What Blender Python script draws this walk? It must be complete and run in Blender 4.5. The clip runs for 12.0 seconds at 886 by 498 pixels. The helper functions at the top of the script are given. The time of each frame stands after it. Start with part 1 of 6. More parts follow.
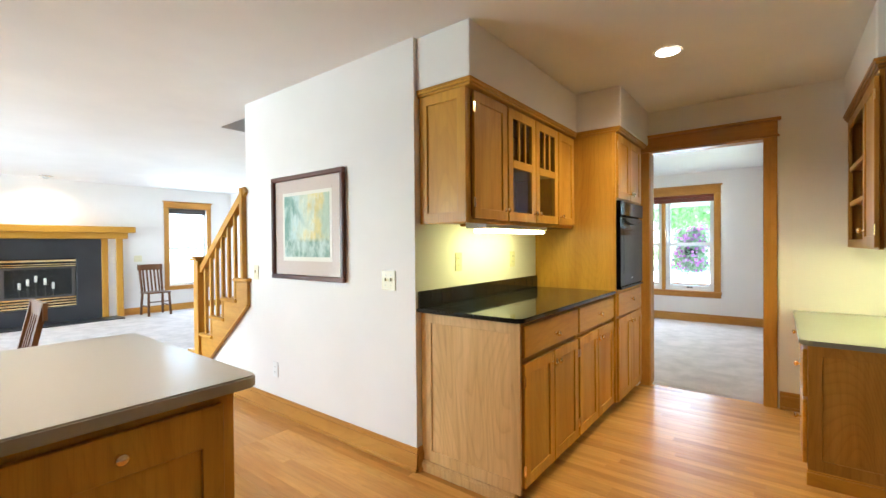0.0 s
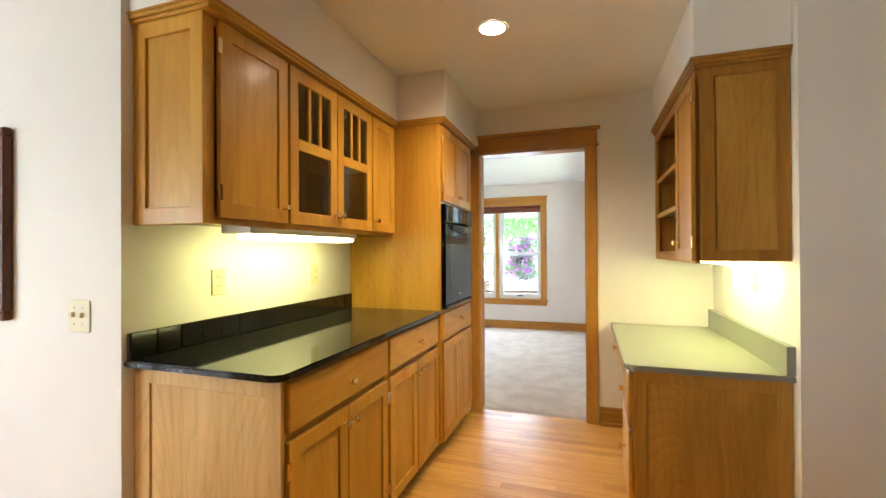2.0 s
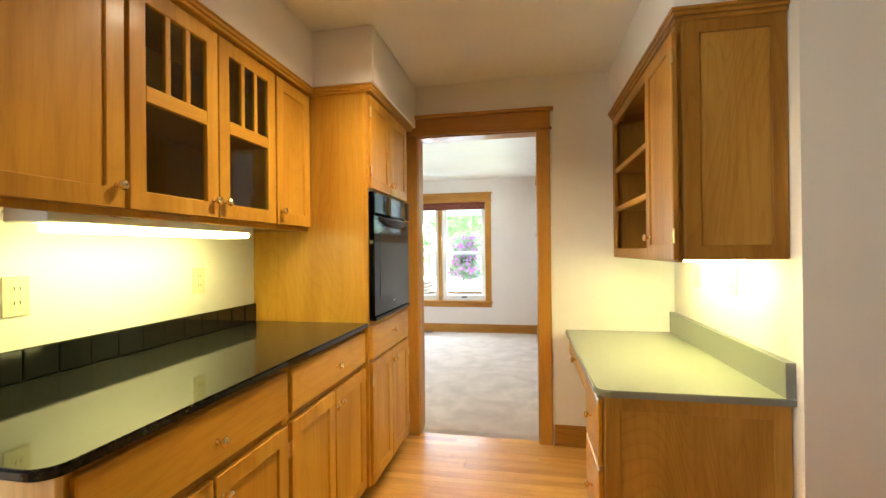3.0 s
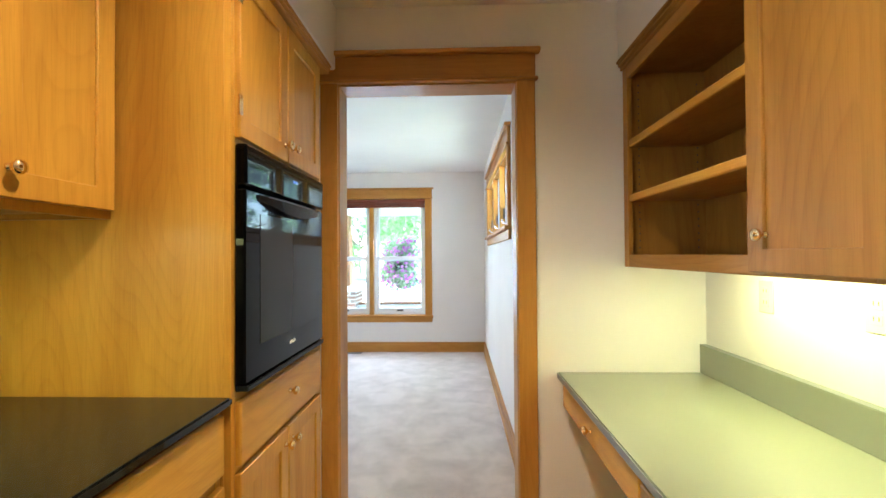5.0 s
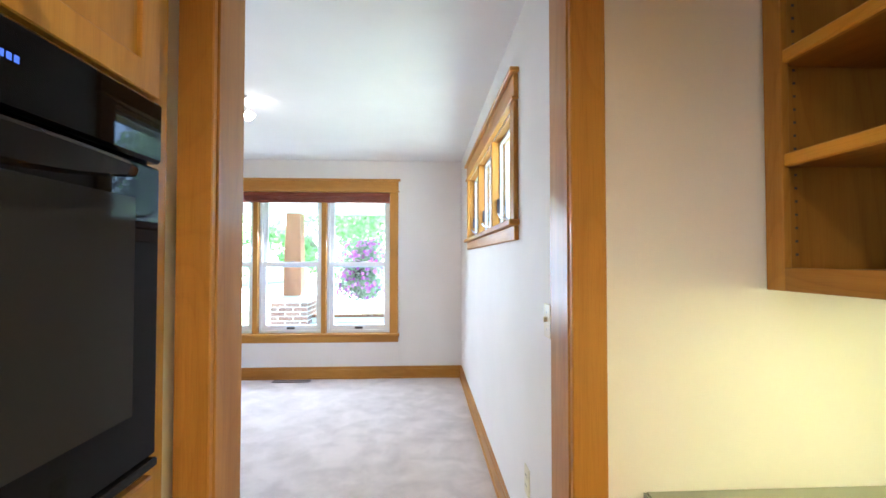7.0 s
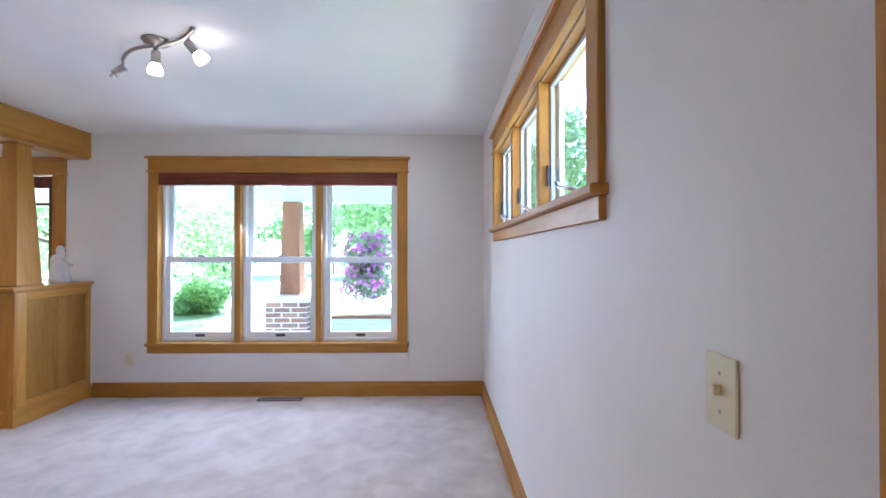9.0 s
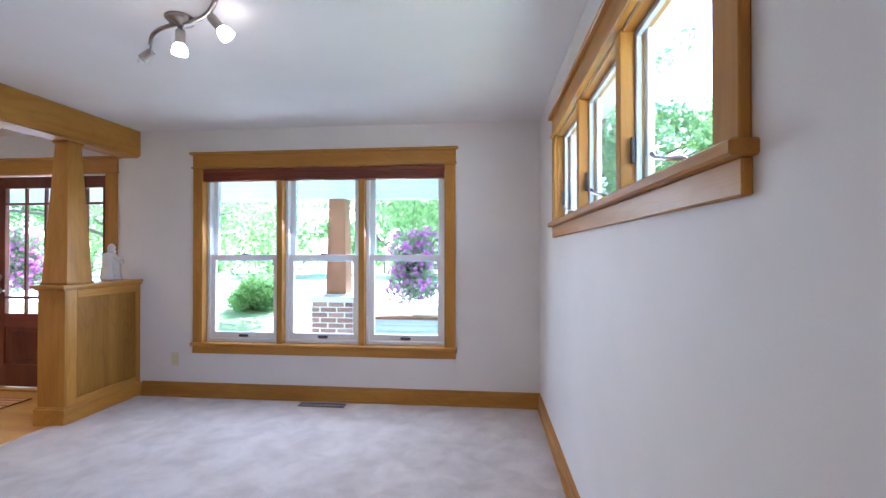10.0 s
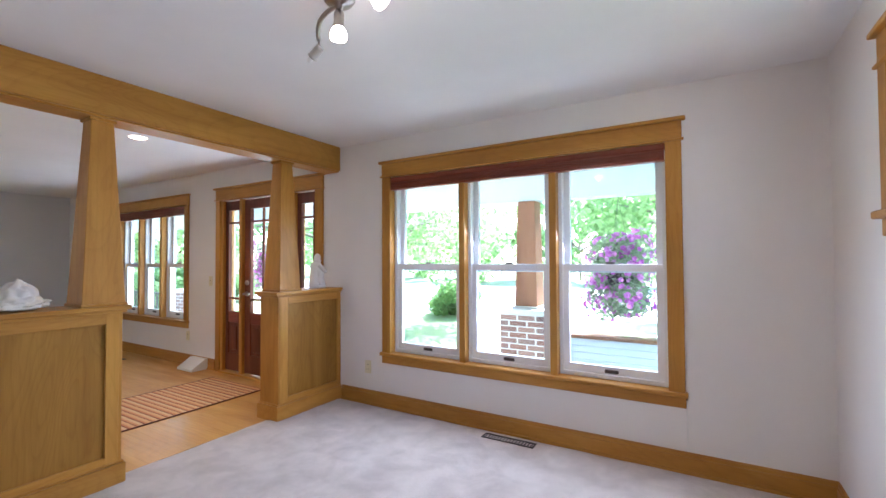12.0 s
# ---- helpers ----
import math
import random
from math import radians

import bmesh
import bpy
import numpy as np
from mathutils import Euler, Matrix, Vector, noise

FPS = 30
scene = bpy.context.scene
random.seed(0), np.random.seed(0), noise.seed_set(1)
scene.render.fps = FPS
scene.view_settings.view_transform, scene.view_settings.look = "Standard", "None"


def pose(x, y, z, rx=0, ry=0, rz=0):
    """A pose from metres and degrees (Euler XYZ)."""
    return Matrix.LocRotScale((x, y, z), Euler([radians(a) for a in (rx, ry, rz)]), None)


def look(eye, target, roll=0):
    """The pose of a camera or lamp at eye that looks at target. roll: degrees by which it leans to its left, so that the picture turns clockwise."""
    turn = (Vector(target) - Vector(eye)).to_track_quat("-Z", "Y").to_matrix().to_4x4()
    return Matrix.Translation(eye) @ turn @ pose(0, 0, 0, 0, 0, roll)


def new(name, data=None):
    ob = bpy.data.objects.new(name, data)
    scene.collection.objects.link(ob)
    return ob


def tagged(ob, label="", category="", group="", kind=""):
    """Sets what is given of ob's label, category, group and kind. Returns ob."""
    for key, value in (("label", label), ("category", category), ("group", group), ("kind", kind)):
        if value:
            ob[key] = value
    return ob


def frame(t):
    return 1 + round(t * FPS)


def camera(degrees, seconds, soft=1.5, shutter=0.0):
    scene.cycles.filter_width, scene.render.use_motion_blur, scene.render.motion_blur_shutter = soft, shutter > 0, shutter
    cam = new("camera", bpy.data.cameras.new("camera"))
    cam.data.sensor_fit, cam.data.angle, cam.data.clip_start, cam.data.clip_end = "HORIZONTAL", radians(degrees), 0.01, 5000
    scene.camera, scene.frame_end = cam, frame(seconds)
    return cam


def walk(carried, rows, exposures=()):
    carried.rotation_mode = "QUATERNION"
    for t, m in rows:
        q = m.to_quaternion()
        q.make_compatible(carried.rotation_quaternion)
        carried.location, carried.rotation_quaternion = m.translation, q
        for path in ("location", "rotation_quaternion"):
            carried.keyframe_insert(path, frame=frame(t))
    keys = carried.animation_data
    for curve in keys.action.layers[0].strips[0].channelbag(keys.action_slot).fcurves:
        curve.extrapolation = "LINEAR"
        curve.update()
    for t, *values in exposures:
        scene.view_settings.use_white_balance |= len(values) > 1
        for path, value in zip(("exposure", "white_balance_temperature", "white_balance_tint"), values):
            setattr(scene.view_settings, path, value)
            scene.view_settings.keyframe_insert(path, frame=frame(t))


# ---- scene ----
cam = camera(91.5, 12.0)
PATH = [
    (0, (0.899, 0.789, 1.303), (-0.327, 2.369, 1.282), -0.5),
    (0.5, (0.889, 0.931, 1.303), (-0.173, 2.626, 1.274), -0.7),
    (1, (0.88, 1.147, 1.319), (-0.061, 2.912, 1.305), -0.6),
    (1.5, (0.869, 1.348, 1.32), (0.045, 3.17, 1.326), -0.4),
    (2, (0.819, 1.554, 1.321), (0.187, 3.452, 1.331), -0.3),
    (2.5, (0.763, 1.79, 1.312), (0.307, 3.737, 1.33), -0.7),
    (3, (0.74, 2.054, 1.312), (0.358, 4.017, 1.319), -0.6),
    (5, (0.536, 3.041, 1.317), (0.468, 5.04, 1.344), -0.4),
    (5.5, (0.529, 3.278, 1.316), (0.479, 5.277, 1.347), -0.1),
    (6, (0.468, 3.532, 1.333), (0.483, 5.532, 1.356), -0.2),
    (6.5, (0.447, 3.778, 1.334), (0.519, 5.776, 1.365), -0.0),
    (7, (0.459, 4.022, 1.332), (0.554, 6.02, 1.379), 0.0),
    (9, (0.452, 4.853, 1.333), (0.485, 6.852, 1.352), 0.0),
    (9.5, (0.455, 5.011, 1.332), (0.368, 7.009, 1.352), -0.1),
    (10, (0.445, 5.195, 1.323), (0.248, 7.185, 1.338), 0.0),
    (10.5, (0.384, 5.377, 1.321), (0.056, 7.35, 1.343), -0.1),
    (11, (0.317, 5.528, 1.328), (-0.203, 7.459, 1.36), -0.2),
    (11.5, (0.302, 5.688, 1.337), (-0.495, 7.522, 1.38), -0.4),
    (12, (0.287, 5.804, 1.341), (-0.742, 7.518, 1.388), -0.3),
]
walk(cam, [(t, look(eye, target, roll)) for t, eye, target, roll in PATH], [(0, 4.08, 6000, 12), (2, 4.22, 6400, 13), (3, 4.34, 6800, 13), (5, 4.15, 5850, 12), (6, 4.1, 5650, 13), (7, 4.17, 5850, 18), (9, 3.53, 5560, 25), (10.5, 3.35, 5780, 26), (12, 3.43, 6020, 27)])

# ---- light ----
world = bpy.data.worlds.new("world")
scene.world = world
world.use_nodes = True
wnt = world.node_tree
sky = wnt.nodes.new("ShaderNodeTexSky")
sky.sky_type, sky.sun_disc = "NISHITA", False
sky.sun_elevation, sky.sun_rotation = radians(52.6), radians(5.7)
wnt.links.new(sky.outputs[0], wnt.nodes["Background"].inputs[0])
wnt.nodes["Background"].inputs[1].default_value = 0.15


def lamp(name, kind, m, power, colour, **more):
    data = bpy.data.lights.new(name, kind)
    data.energy, data.color = power, colour
    if kind == "AREA":
        data.shape, data.size, data.size_y = more.get("shape", "RECTANGLE"), more["size"], more.get("size_y", more["size"])
        data.spread = radians(more.get("spread", 180))
    if kind == "SUN":
        data.angle = radians(more["angle"])
    if kind == "SPOT":
        data.spot_size, data.spot_blend, data.shadow_soft_size = radians(more["cone"]), more.get("blend", 0.6), 0.05
    if kind == "POINT":
        data.shadow_soft_size = more["radius"]
    ob = new(name, data)
    ob.matrix_world = m
    return ob


DAY = (0.76, 0.85, 1.0)
lamp("sun", "SUN", look((0.8, 8, 10.5), (0, 0, 0)), 4.2, (1.0, 0.95, 0.87), angle=0.6)
# daylight in the window openings
lamp("daylight_dining", "AREA", look((-1.0, 9.16, 1.25), (-1.2, 6.3, -0.9)), 4.6, DAY, size=2.1, size_y=1.4, spread=150)
lamp("daylight_side", "AREA", look((1.12, 7.0, 1.8), (-1.0, 7.0, 1.2)), 0.5, DAY, size=1.9, size_y=0.5)
lamp("daylight_entry", "AREA", look((-3.9, 9.16, 1.3), (-4.0, 5.0, 0.9)), 1.5, DAY, size=1.3, size_y=1.1)
lamp("daylight_foyer", "AREA", look((-6.4, 9.16, 1.2), (-6.4, 5.0, 0.9)), 2.0, DAY, size=1.6, size_y=1.3)
lamp("daylight_living", "AREA", look((-9.12, 4.68, 1.3), (-5, 4.5, 1.0)), 3.4, DAY, size=0.7, size_y=1.5)
lamp("daylight_nook", "AREA", look((-5.9, -2.55, 1.3), (-5.5, 3.0, 1.2)), 16, (0.85, 0.92, 1.0), size=4.4, size_y=1.9, spread=118)

# ---- materials ----


def material(name):
    m = bpy.data.materials.new(name)
    m.use_nodes = True
    nt = m.node_tree
    return m, nt, nt.nodes["Principled BSDF"]


def link(nt, a, b):
    nt.links.new(a, b)


def coords(nt, scale=(1, 1, 1), spread=0.0):
    tc = nt.nodes.new("ShaderNodeTexCoord")
    mp = nt.nodes.new("ShaderNodeMapping")
    mp.inputs["Scale"].default_value = scale
    if spread:
        info = nt.nodes.new("ShaderNodeObjectInfo")
        add = nt.nodes.new("ShaderNodeVectorMath")
        add.operation = "MULTIPLY_ADD"
        add.inputs[1].default_value = (spread, spread * 1.7, spread * 0.6)
        link(nt, info.outputs["Random"], add.inputs[0])
        link(nt, tc.outputs["Object"], add.inputs[2])
        link(nt, add.outputs[0], mp.inputs[0])
    else:
        link(nt, tc.outputs["Object"], mp.inputs[0])
    return mp.outputs[0]


def noise_node(nt, vec, scale, detail=4, rough=0.55, distort=0.0):
    n = nt.nodes.new("ShaderNodeTexNoise")
    n.inputs["Scale"].default_value, n.inputs["Detail"].default_value = scale, detail
    n.inputs["Roughness"].default_value, n.inputs["Distortion"].default_value = rough, distort
    link(nt, vec, n.inputs["Vector"])
    return n.outputs["Fac"]


def ramp(nt, fac, stops):
    r = nt.nodes.new("ShaderNodeValToRGB")
    e = r.color_ramp.elements
    while len(e) < len(stops):
        e.new(0.5)
    for el, (p, c) in zip(e, stops):
        el.position, el.color = p, (*c, 1)
    link(nt, fac, r.inputs[0])
    return r.outputs[0]


def blend(nt, fac, a, b, how="MIX"):
    mx = nt.nodes.new("ShaderNodeMix")
    mx.data_type, mx.blend_type = "RGBA", how
    for sock, v in ((mx.inputs[0], fac), (mx.inputs[6], a), (mx.inputs[7], b)):
        if isinstance(v, (int, float)):
            sock.default_value = v
        elif isinstance(v, tuple):
            sock.default_value = (*v, 1)
        else:
            link(nt, v, sock)
    return mx.outputs[2]


def bump(nt, bsdf, fac, strength, distance):
    b = nt.nodes.new("ShaderNodeBump")
    b.inputs["Strength"].default_value, b.inputs["Distance"].default_value = strength, distance
    link(nt, fac, b.inputs["Height"])
    link(nt, b.outputs[0], bsdf.inputs["Normal"])


def wood(name, along, light, mid, dark, rough=0.40, coat=0.14, figure=0.16, rings=9.0, tone=0.9, sawn=0.2, cathedral=30.0):
    """Clear-finished wood with its grain along one axis."""
    m, nt, b = material(name)
    k = 0.16
    s = {"x": (k, 1, 1), "y": (1, k, 1), "z": (1, 1, k)}[along]
    v = coords(nt, s, 7.0)
    broad = noise_node(nt, v, 4.2, 4, 0.5, 1.0)
    wave = nt.nodes.new("ShaderNodeTexWave")
    wave.wave_type, wave.rings_direction = "RINGS", {"x": "X", "y": "Y", "z": "Z"}[along]
    wave.inputs["Scale"].default_value, wave.inputs["Distortion"].default_value = rings, 9.0
    wave.inputs["Detail"].default_value, wave.inputs["Detail Scale"].default_value = 3.0, 0.8
    link(nt, v, wave.inputs["Vector"])
    kk = 0.025
    s2 = {"x": (kk, 1, 1), "y": (1, kk, 1), "z": (1, 1, kk)}[along]
    pores = noise_node(nt, coords(nt, s2, 3.0), 330, 2, 0.6)
    base = ramp(nt, broad, [(0.28, dark), (0.5, mid), (0.74, light)])
    ring = ramp(nt, wave.outputs["Fac"], [(0.0, (0.70, 0.62, 0.52)), (0.4, (1, 1, 1)), (1.0, (1.03, 1.02, 1.0))])
    c = blend(nt, figure, base, ring, "MULTIPLY")
    flow = noise_node(nt, coords(nt, {"x": (0.22, 1, 1), "y": (1, 0.22, 1), "z": (1, 1, 0.22)}[along], 5.0), 2.3, 2, 0.4, 0.5)
    bands = nt.nodes.new("ShaderNodeMath")
    bands.operation, bands.inputs[1].default_value = "MULTIPLY", cathedral
    link(nt, flow, bands.inputs[0])
    saw = nt.nodes.new("ShaderNodeMath")
    saw.operation = "FRACT"
    link(nt, bands.outputs[0], saw.inputs[0])
    arch = ramp(nt, saw.outputs[0], [(0.0, (0.66, 0.56, 0.44)), (0.22, (0.9, 0.87, 0.82)), (0.6, (1.04, 1.03, 1.02)), (0.93, (0.98, 0.97, 0.95)), (1.0, (0.7, 0.6, 0.48))])
    c = blend(nt, sawn, c, arch, "MULTIPLY")
    patch = noise_node(nt, coords(nt, {"x": (0.4, 1, 1), "y": (1, 0.4, 1), "z": (1, 1, 0.4)}[along], 11.0), 2.6, 3, 0.5, 0.6)
    c = blend(nt, 0.55, c, ramp(nt, patch, [(0.3, (0.80, 0.74, 0.66)), (0.68, (1.06, 1.06, 1.06))]), "MULTIPLY")
    pr = ramp(nt, pores, [(0.36, (0.66, 0.58, 0.5)), (0.5, (1, 1, 1))])
    c = blend(nt, 0.22, c, pr, "MULTIPLY")
    info = nt.nodes.new("ShaderNodeObjectInfo")
    shade = ramp(nt, info.outputs["Random"], [(0.0, (tone, tone * 0.97, tone * 0.93)), (0.35, (0.98, 0.97, 0.95)), (1.0, (1.06, 1.05, 1.03))])
    c = blend(nt, 1.0, c, shade, "MULTIPLY")
    link(nt, c, b.inputs["Base Color"])
    rr = ramp(nt, broad, [(0.3, (rough + 0.08,) * 3), (0.7, (rough - 0.05,) * 3)])
    link(nt, rr, b.inputs["Roughness"])
    b.inputs["Coat Weight"].default_value, b.inputs["Coat Roughness"].default_value = coat, 0.18
    b.inputs["Specular IOR Level"].default_value = 0.24
    bump(nt, b, pores, 0.12, 0.001)
    return m


OAK_L, OAK_M, OAK_D = (0.66, 0.372, 0.056), (0.59, 0.308, 0.040), (0.50, 0.243, 0.029)
oak_x, oak_y, oak_z = (wood("oak_" + a, a, OAK_L, OAK_M, OAK_D) for a in "xyz")
trim_x, trim_y, trim_z = (wood("oak_trim_" + a, a, (0.59, 0.308, 0.066), (0.52, 0.252, 0.048), (0.43, 0.196, 0.036)) for a in "xyz")
# darker oak copy: shade on interiors and turned-away faces put into its colour
dim_x, dim_y, dim_z = (wood("oak_shaded_" + a, a, (0.45, 0.235, 0.046), (0.38, 0.187, 0.033), (0.30, 0.140, 0.023), 0.42, 0.06, sawn=0.3) for a in "xyz")
floor_wood = wood("floor_oak", "x", (0.76, 0.44, 0.125), (0.68, 0.365, 0.092), (0.56, 0.275, 0.060), 0.36, 0.16, tone=0.84, sawn=0.2, cathedral=26.0)
mahogany_x = wood("red_wood_x", "x", (0.30, 0.085, 0.05), (0.24, 0.062, 0.036), (0.16, 0.04, 0.025), 0.35)
mahogany_z = wood("red_wood_z", "z", (0.24, 0.075, 0.036), (0.17, 0.050, 0.025), (0.10, 0.028, 0.016), 0.35)
walnut_x = wood("walnut_x", "x", (0.17, 0.062, 0.034), (0.12, 0.042, 0.024), (0.05, 0.02, 0.012), 0.3)
walnut_z = wood("walnut_z", "z", (0.17, 0.062, 0.034), (0.12, 0.042, 0.024), (0.05, 0.02, 0.012), 0.3)
chair_wood = wood("chair_wood", "z", (0.20, 0.10, 0.045), (0.15, 0.07, 0.03), (0.09, 0.04, 0.018), 0.38)
cedar_z = wood("cedar_z", "z", (0.40, 0.20, 0.12), (0.33, 0.155, 0.09), (0.25, 0.11, 0.065), 0.6, 0.0)


def paint(name, colour, rough=0.6, relief=0.12, size=260, vary=0.03, metal=0.0):
    """A painted or moulded surface with faint mottling and fine relief."""
    m, nt, b = material(name)
    v = coords(nt)
    big = noise_node(nt, v, 1.7, 3)
    lo, hi = tuple(c * (1 - vary) for c in colour), tuple(min(1, c * (1 + vary)) for c in colour)
    link(nt, ramp(nt, big, [(0.3, lo), (0.7, hi)]), b.inputs["Base Color"])
    b.inputs["Roughness"].default_value, b.inputs["Metallic"].default_value = rough, metal
    if relief:
        bump(nt, b, noise_node(nt, v, size, 3), relief, 0.002)
    return m


wall_paint = paint("wall_paint", (0.80, 0.768, 0.735), 0.62, 0.16, 190)
ceiling_paint = paint("ceiling_paint", (0.83, 0.82, 0.81), 0.8, 0.3, 120)
grey_paint = paint("grey_paint", (0.70, 0.715, 0.72), 0.7)
white_vinyl = paint("white_vinyl", (0.82, 0.84, 0.85), 0.35, 0.0)
ivory = paint("ivory_plastic", (0.72, 0.66, 0.46), 0.35, 0.0)
white_plastic = paint("white_plastic", (0.8, 0.8, 0.78), 0.4, 0.0)
brass = paint("brass", (0.86, 0.70, 0.40), 0.12, 0.0, metal=1.0, vary=0.06)
nickel = paint("brushed_nickel", (0.42, 0.39, 0.35), 0.28, 0.0, metal=1.0, vary=0.08)
chrome = paint("satin_metal", (0.75, 0.74, 0.72), 0.25, 0.0, metal=1.0)
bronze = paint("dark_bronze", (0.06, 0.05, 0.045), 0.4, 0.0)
black_enamel = paint("black_enamel", (0.012, 0.012, 0.013), 0.18, 0.0)
black_tile = paint("black_tile", (0.008, 0.009, 0.008), 0.07, 0.05, 30, 0.3)
grout = paint("grout", (0.07, 0.07, 0.066), 0.8, 0.2)
plaster = paint("white_plaster", (0.74, 0.72, 0.68), 0.55, 0.3, 60, 0.08)
mat_board = paint("mat_board", (0.62, 0.52, 0.45), 0.8, 0.1, 400)
cream_board = paint("cream_board", (0.78, 0.75, 0.66), 0.8, 0.0)
# near-black colour for the flat firebox plate
dark_void = paint("firebox_black", (0.012, 0.011, 0.010), 0.8, 0.2, 40, 0.2)
sash_grey = paint("sash_grey", (0.58, 0.60, 0.62), 0.45, 0.0)
candle_wax = paint("candle_wax", (0.75, 0.72, 0.65), 0.5, 0.0)
siding_paint = paint("siding_paint", (0.66, 0.72, 0.74), 0.6, 0.1)
porch_paint = paint("porch_paint", (0.70, 0.77, 0.80), 0.6, 0.1)
limestone = paint("limestone", (0.62, 0.62, 0.60), 0.75, 0.3, 60, 0.08)
mortar = paint("mortar", (0.72, 0.70, 0.66), 0.9, 0.5, 90, 0.1)
concrete = paint("concrete", (0.62, 0.61, 0.58), 0.85, 0.4, 40, 0.12)
shingle = paint("shingle", (0.12, 0.11, 0.10), 0.9, 0.4, 60, 0.2)
slate = paint("black_slate", (0.022, 0.024, 0.028), 0.32, 0.15, 30, 0.3)
laminate_taupe = paint("taupe_laminate", (0.335, 0.305, 0.262), 0.28, 0.03, 500, 0.02)
laminate_edge = paint("grey_laminate_edge", (0.20, 0.21, 0.20), 0.32, 0.03, 500, 0.03)
laminate_green = paint("grey_green_laminate", (0.28, 0.295, 0.225), 0.20, 0.03, 500, 0.03)


def veined_stone():
    m, nt, b = material("alabaster")
    n = noise_node(nt, coords(nt), 9, 4, 0.55, 0.4)
    link(nt, ramp(nt, n, [(0.35, (0.76, 0.74, 0.70)), (0.56, (0.78, 0.73, 0.62)), (0.66, (0.74, 0.55, 0.27))]), b.inputs["Base Color"])
    b.inputs["Roughness"].default_value = 0.5
    bump(nt, b, noise_node(nt, coords(nt), 60, 3), 0.3, 0.002)
    return m


alabaster = veined_stone()


def stone_black():
    m, nt, b = material("black_granite")
    v = coords(nt)
    a, c = noise_node(nt, v, 60, 6, 0.7), noise_node(nt, v, 7, 4)
    col = ramp(nt, a, [(0.38, (0.006, 0.0065, 0.006)), (0.58, (0.016, 0.017, 0.014)), (0.74, (0.06, 0.058, 0.048))])
    link(nt, blend(nt, 0.5, col, ramp(nt, c, [(0.3, (0.7, 0.7, 0.7)), (0.7, (1.2, 1.2, 1.15))]), "MULTIPLY"), b.inputs["Base Color"])
    b.inputs["Specular IOR Level"].default_value = 0.32
    link(nt, ramp(nt, c, [(0.3, (0.04,) * 3), (0.7, (0.075,) * 3)]), b.inputs["Roughness"])
    return m


granite = stone_black()


def carpet_cloth(name, light, dark):
    m, nt, b = material(name)
    v = coords(nt)
    big, fine = noise_node(nt, v, 4.5, 5, 0.6, 0.3), noise_node(nt, v, 300, 3, 0.7)
    c = blend(nt, 0.75, ramp(nt, big, [(0.34, dark), (0.62, light)]), ramp(nt, fine, [(0.3, (0.72,) * 3), (0.7, (1.08,) * 3)]), "MULTIPLY")
    link(nt, c, b.inputs["Base Color"])
    b.inputs["Roughness"].default_value = 0.95
    b.inputs["Sheen Weight"].default_value = 0.25
    mid = noise_node(nt, v, 30, 4, 0.6)
    add = nt.nodes.new("ShaderNodeMath")
    link(nt, fine, add.inputs[0]), link(nt, mid, add.inputs[1])
    bump(nt, b, add.outputs[0], 0.7, 0.006)
    return m


carpet_mat = carpet_cloth("carpet_pile", (0.68, 0.605, 0.545), (0.51, 0.445, 0.395))


def rug_cloth():
    m, nt, b = material("striped_rug")
    tc = nt.nodes.new("ShaderNodeTexCoord")
    sp = nt.nodes.new("ShaderNodeSeparateXYZ")
    link(nt, tc.outputs["Object"], sp.inputs[0])
    mul = nt.nodes.new("ShaderNodeMath")
    mul.operation = "MULTIPLY"
    mul.inputs[1].default_value = 1 / 0.115
    link(nt, sp.outputs["Y"], mul.inputs[0])
    fr = nt.nodes.new("ShaderNodeMath")
    fr.operation = "FRACT"
    link(nt, mul.outputs[0], fr.inputs[0])
    r = nt.nodes.new("ShaderNodeValToRGB")
    r.color_ramp.interpolation = "CONSTANT"
    e = r.color_ramp.elements
    bands = [(0.0, (0.66, 0.27, 0.11)), (0.16, (0.78, 0.46, 0.22)), (0.42, (0.30, 0.07, 0.04)), (0.50, (0.70, 0.33, 0.14)), (0.66, (0.80, 0.54, 0.28)), (0.90, (0.28, 0.07, 0.04))]
    while len(e) < len(bands):
        e.new(0.5)
    for el, (p, c) in zip(e, bands):
        el.position, el.color = p, (*c, 1)
    link(nt, fr.outputs[0], r.inputs[0])
    v = coords(nt)
    weave = noise_node(nt, v, 300, 3)
    link(nt, blend(nt, 0.7, r.outputs[0], ramp(nt, weave, [(0.3, (0.7,) * 3), (0.7, (1.1,) * 3)]), "MULTIPLY"), b.inputs["Base Color"])
    b.inputs["Roughness"].default_value = 0.95
    bump(nt, b, weave, 0.6, 0.004)
    return m


rug_mat = rug_cloth()


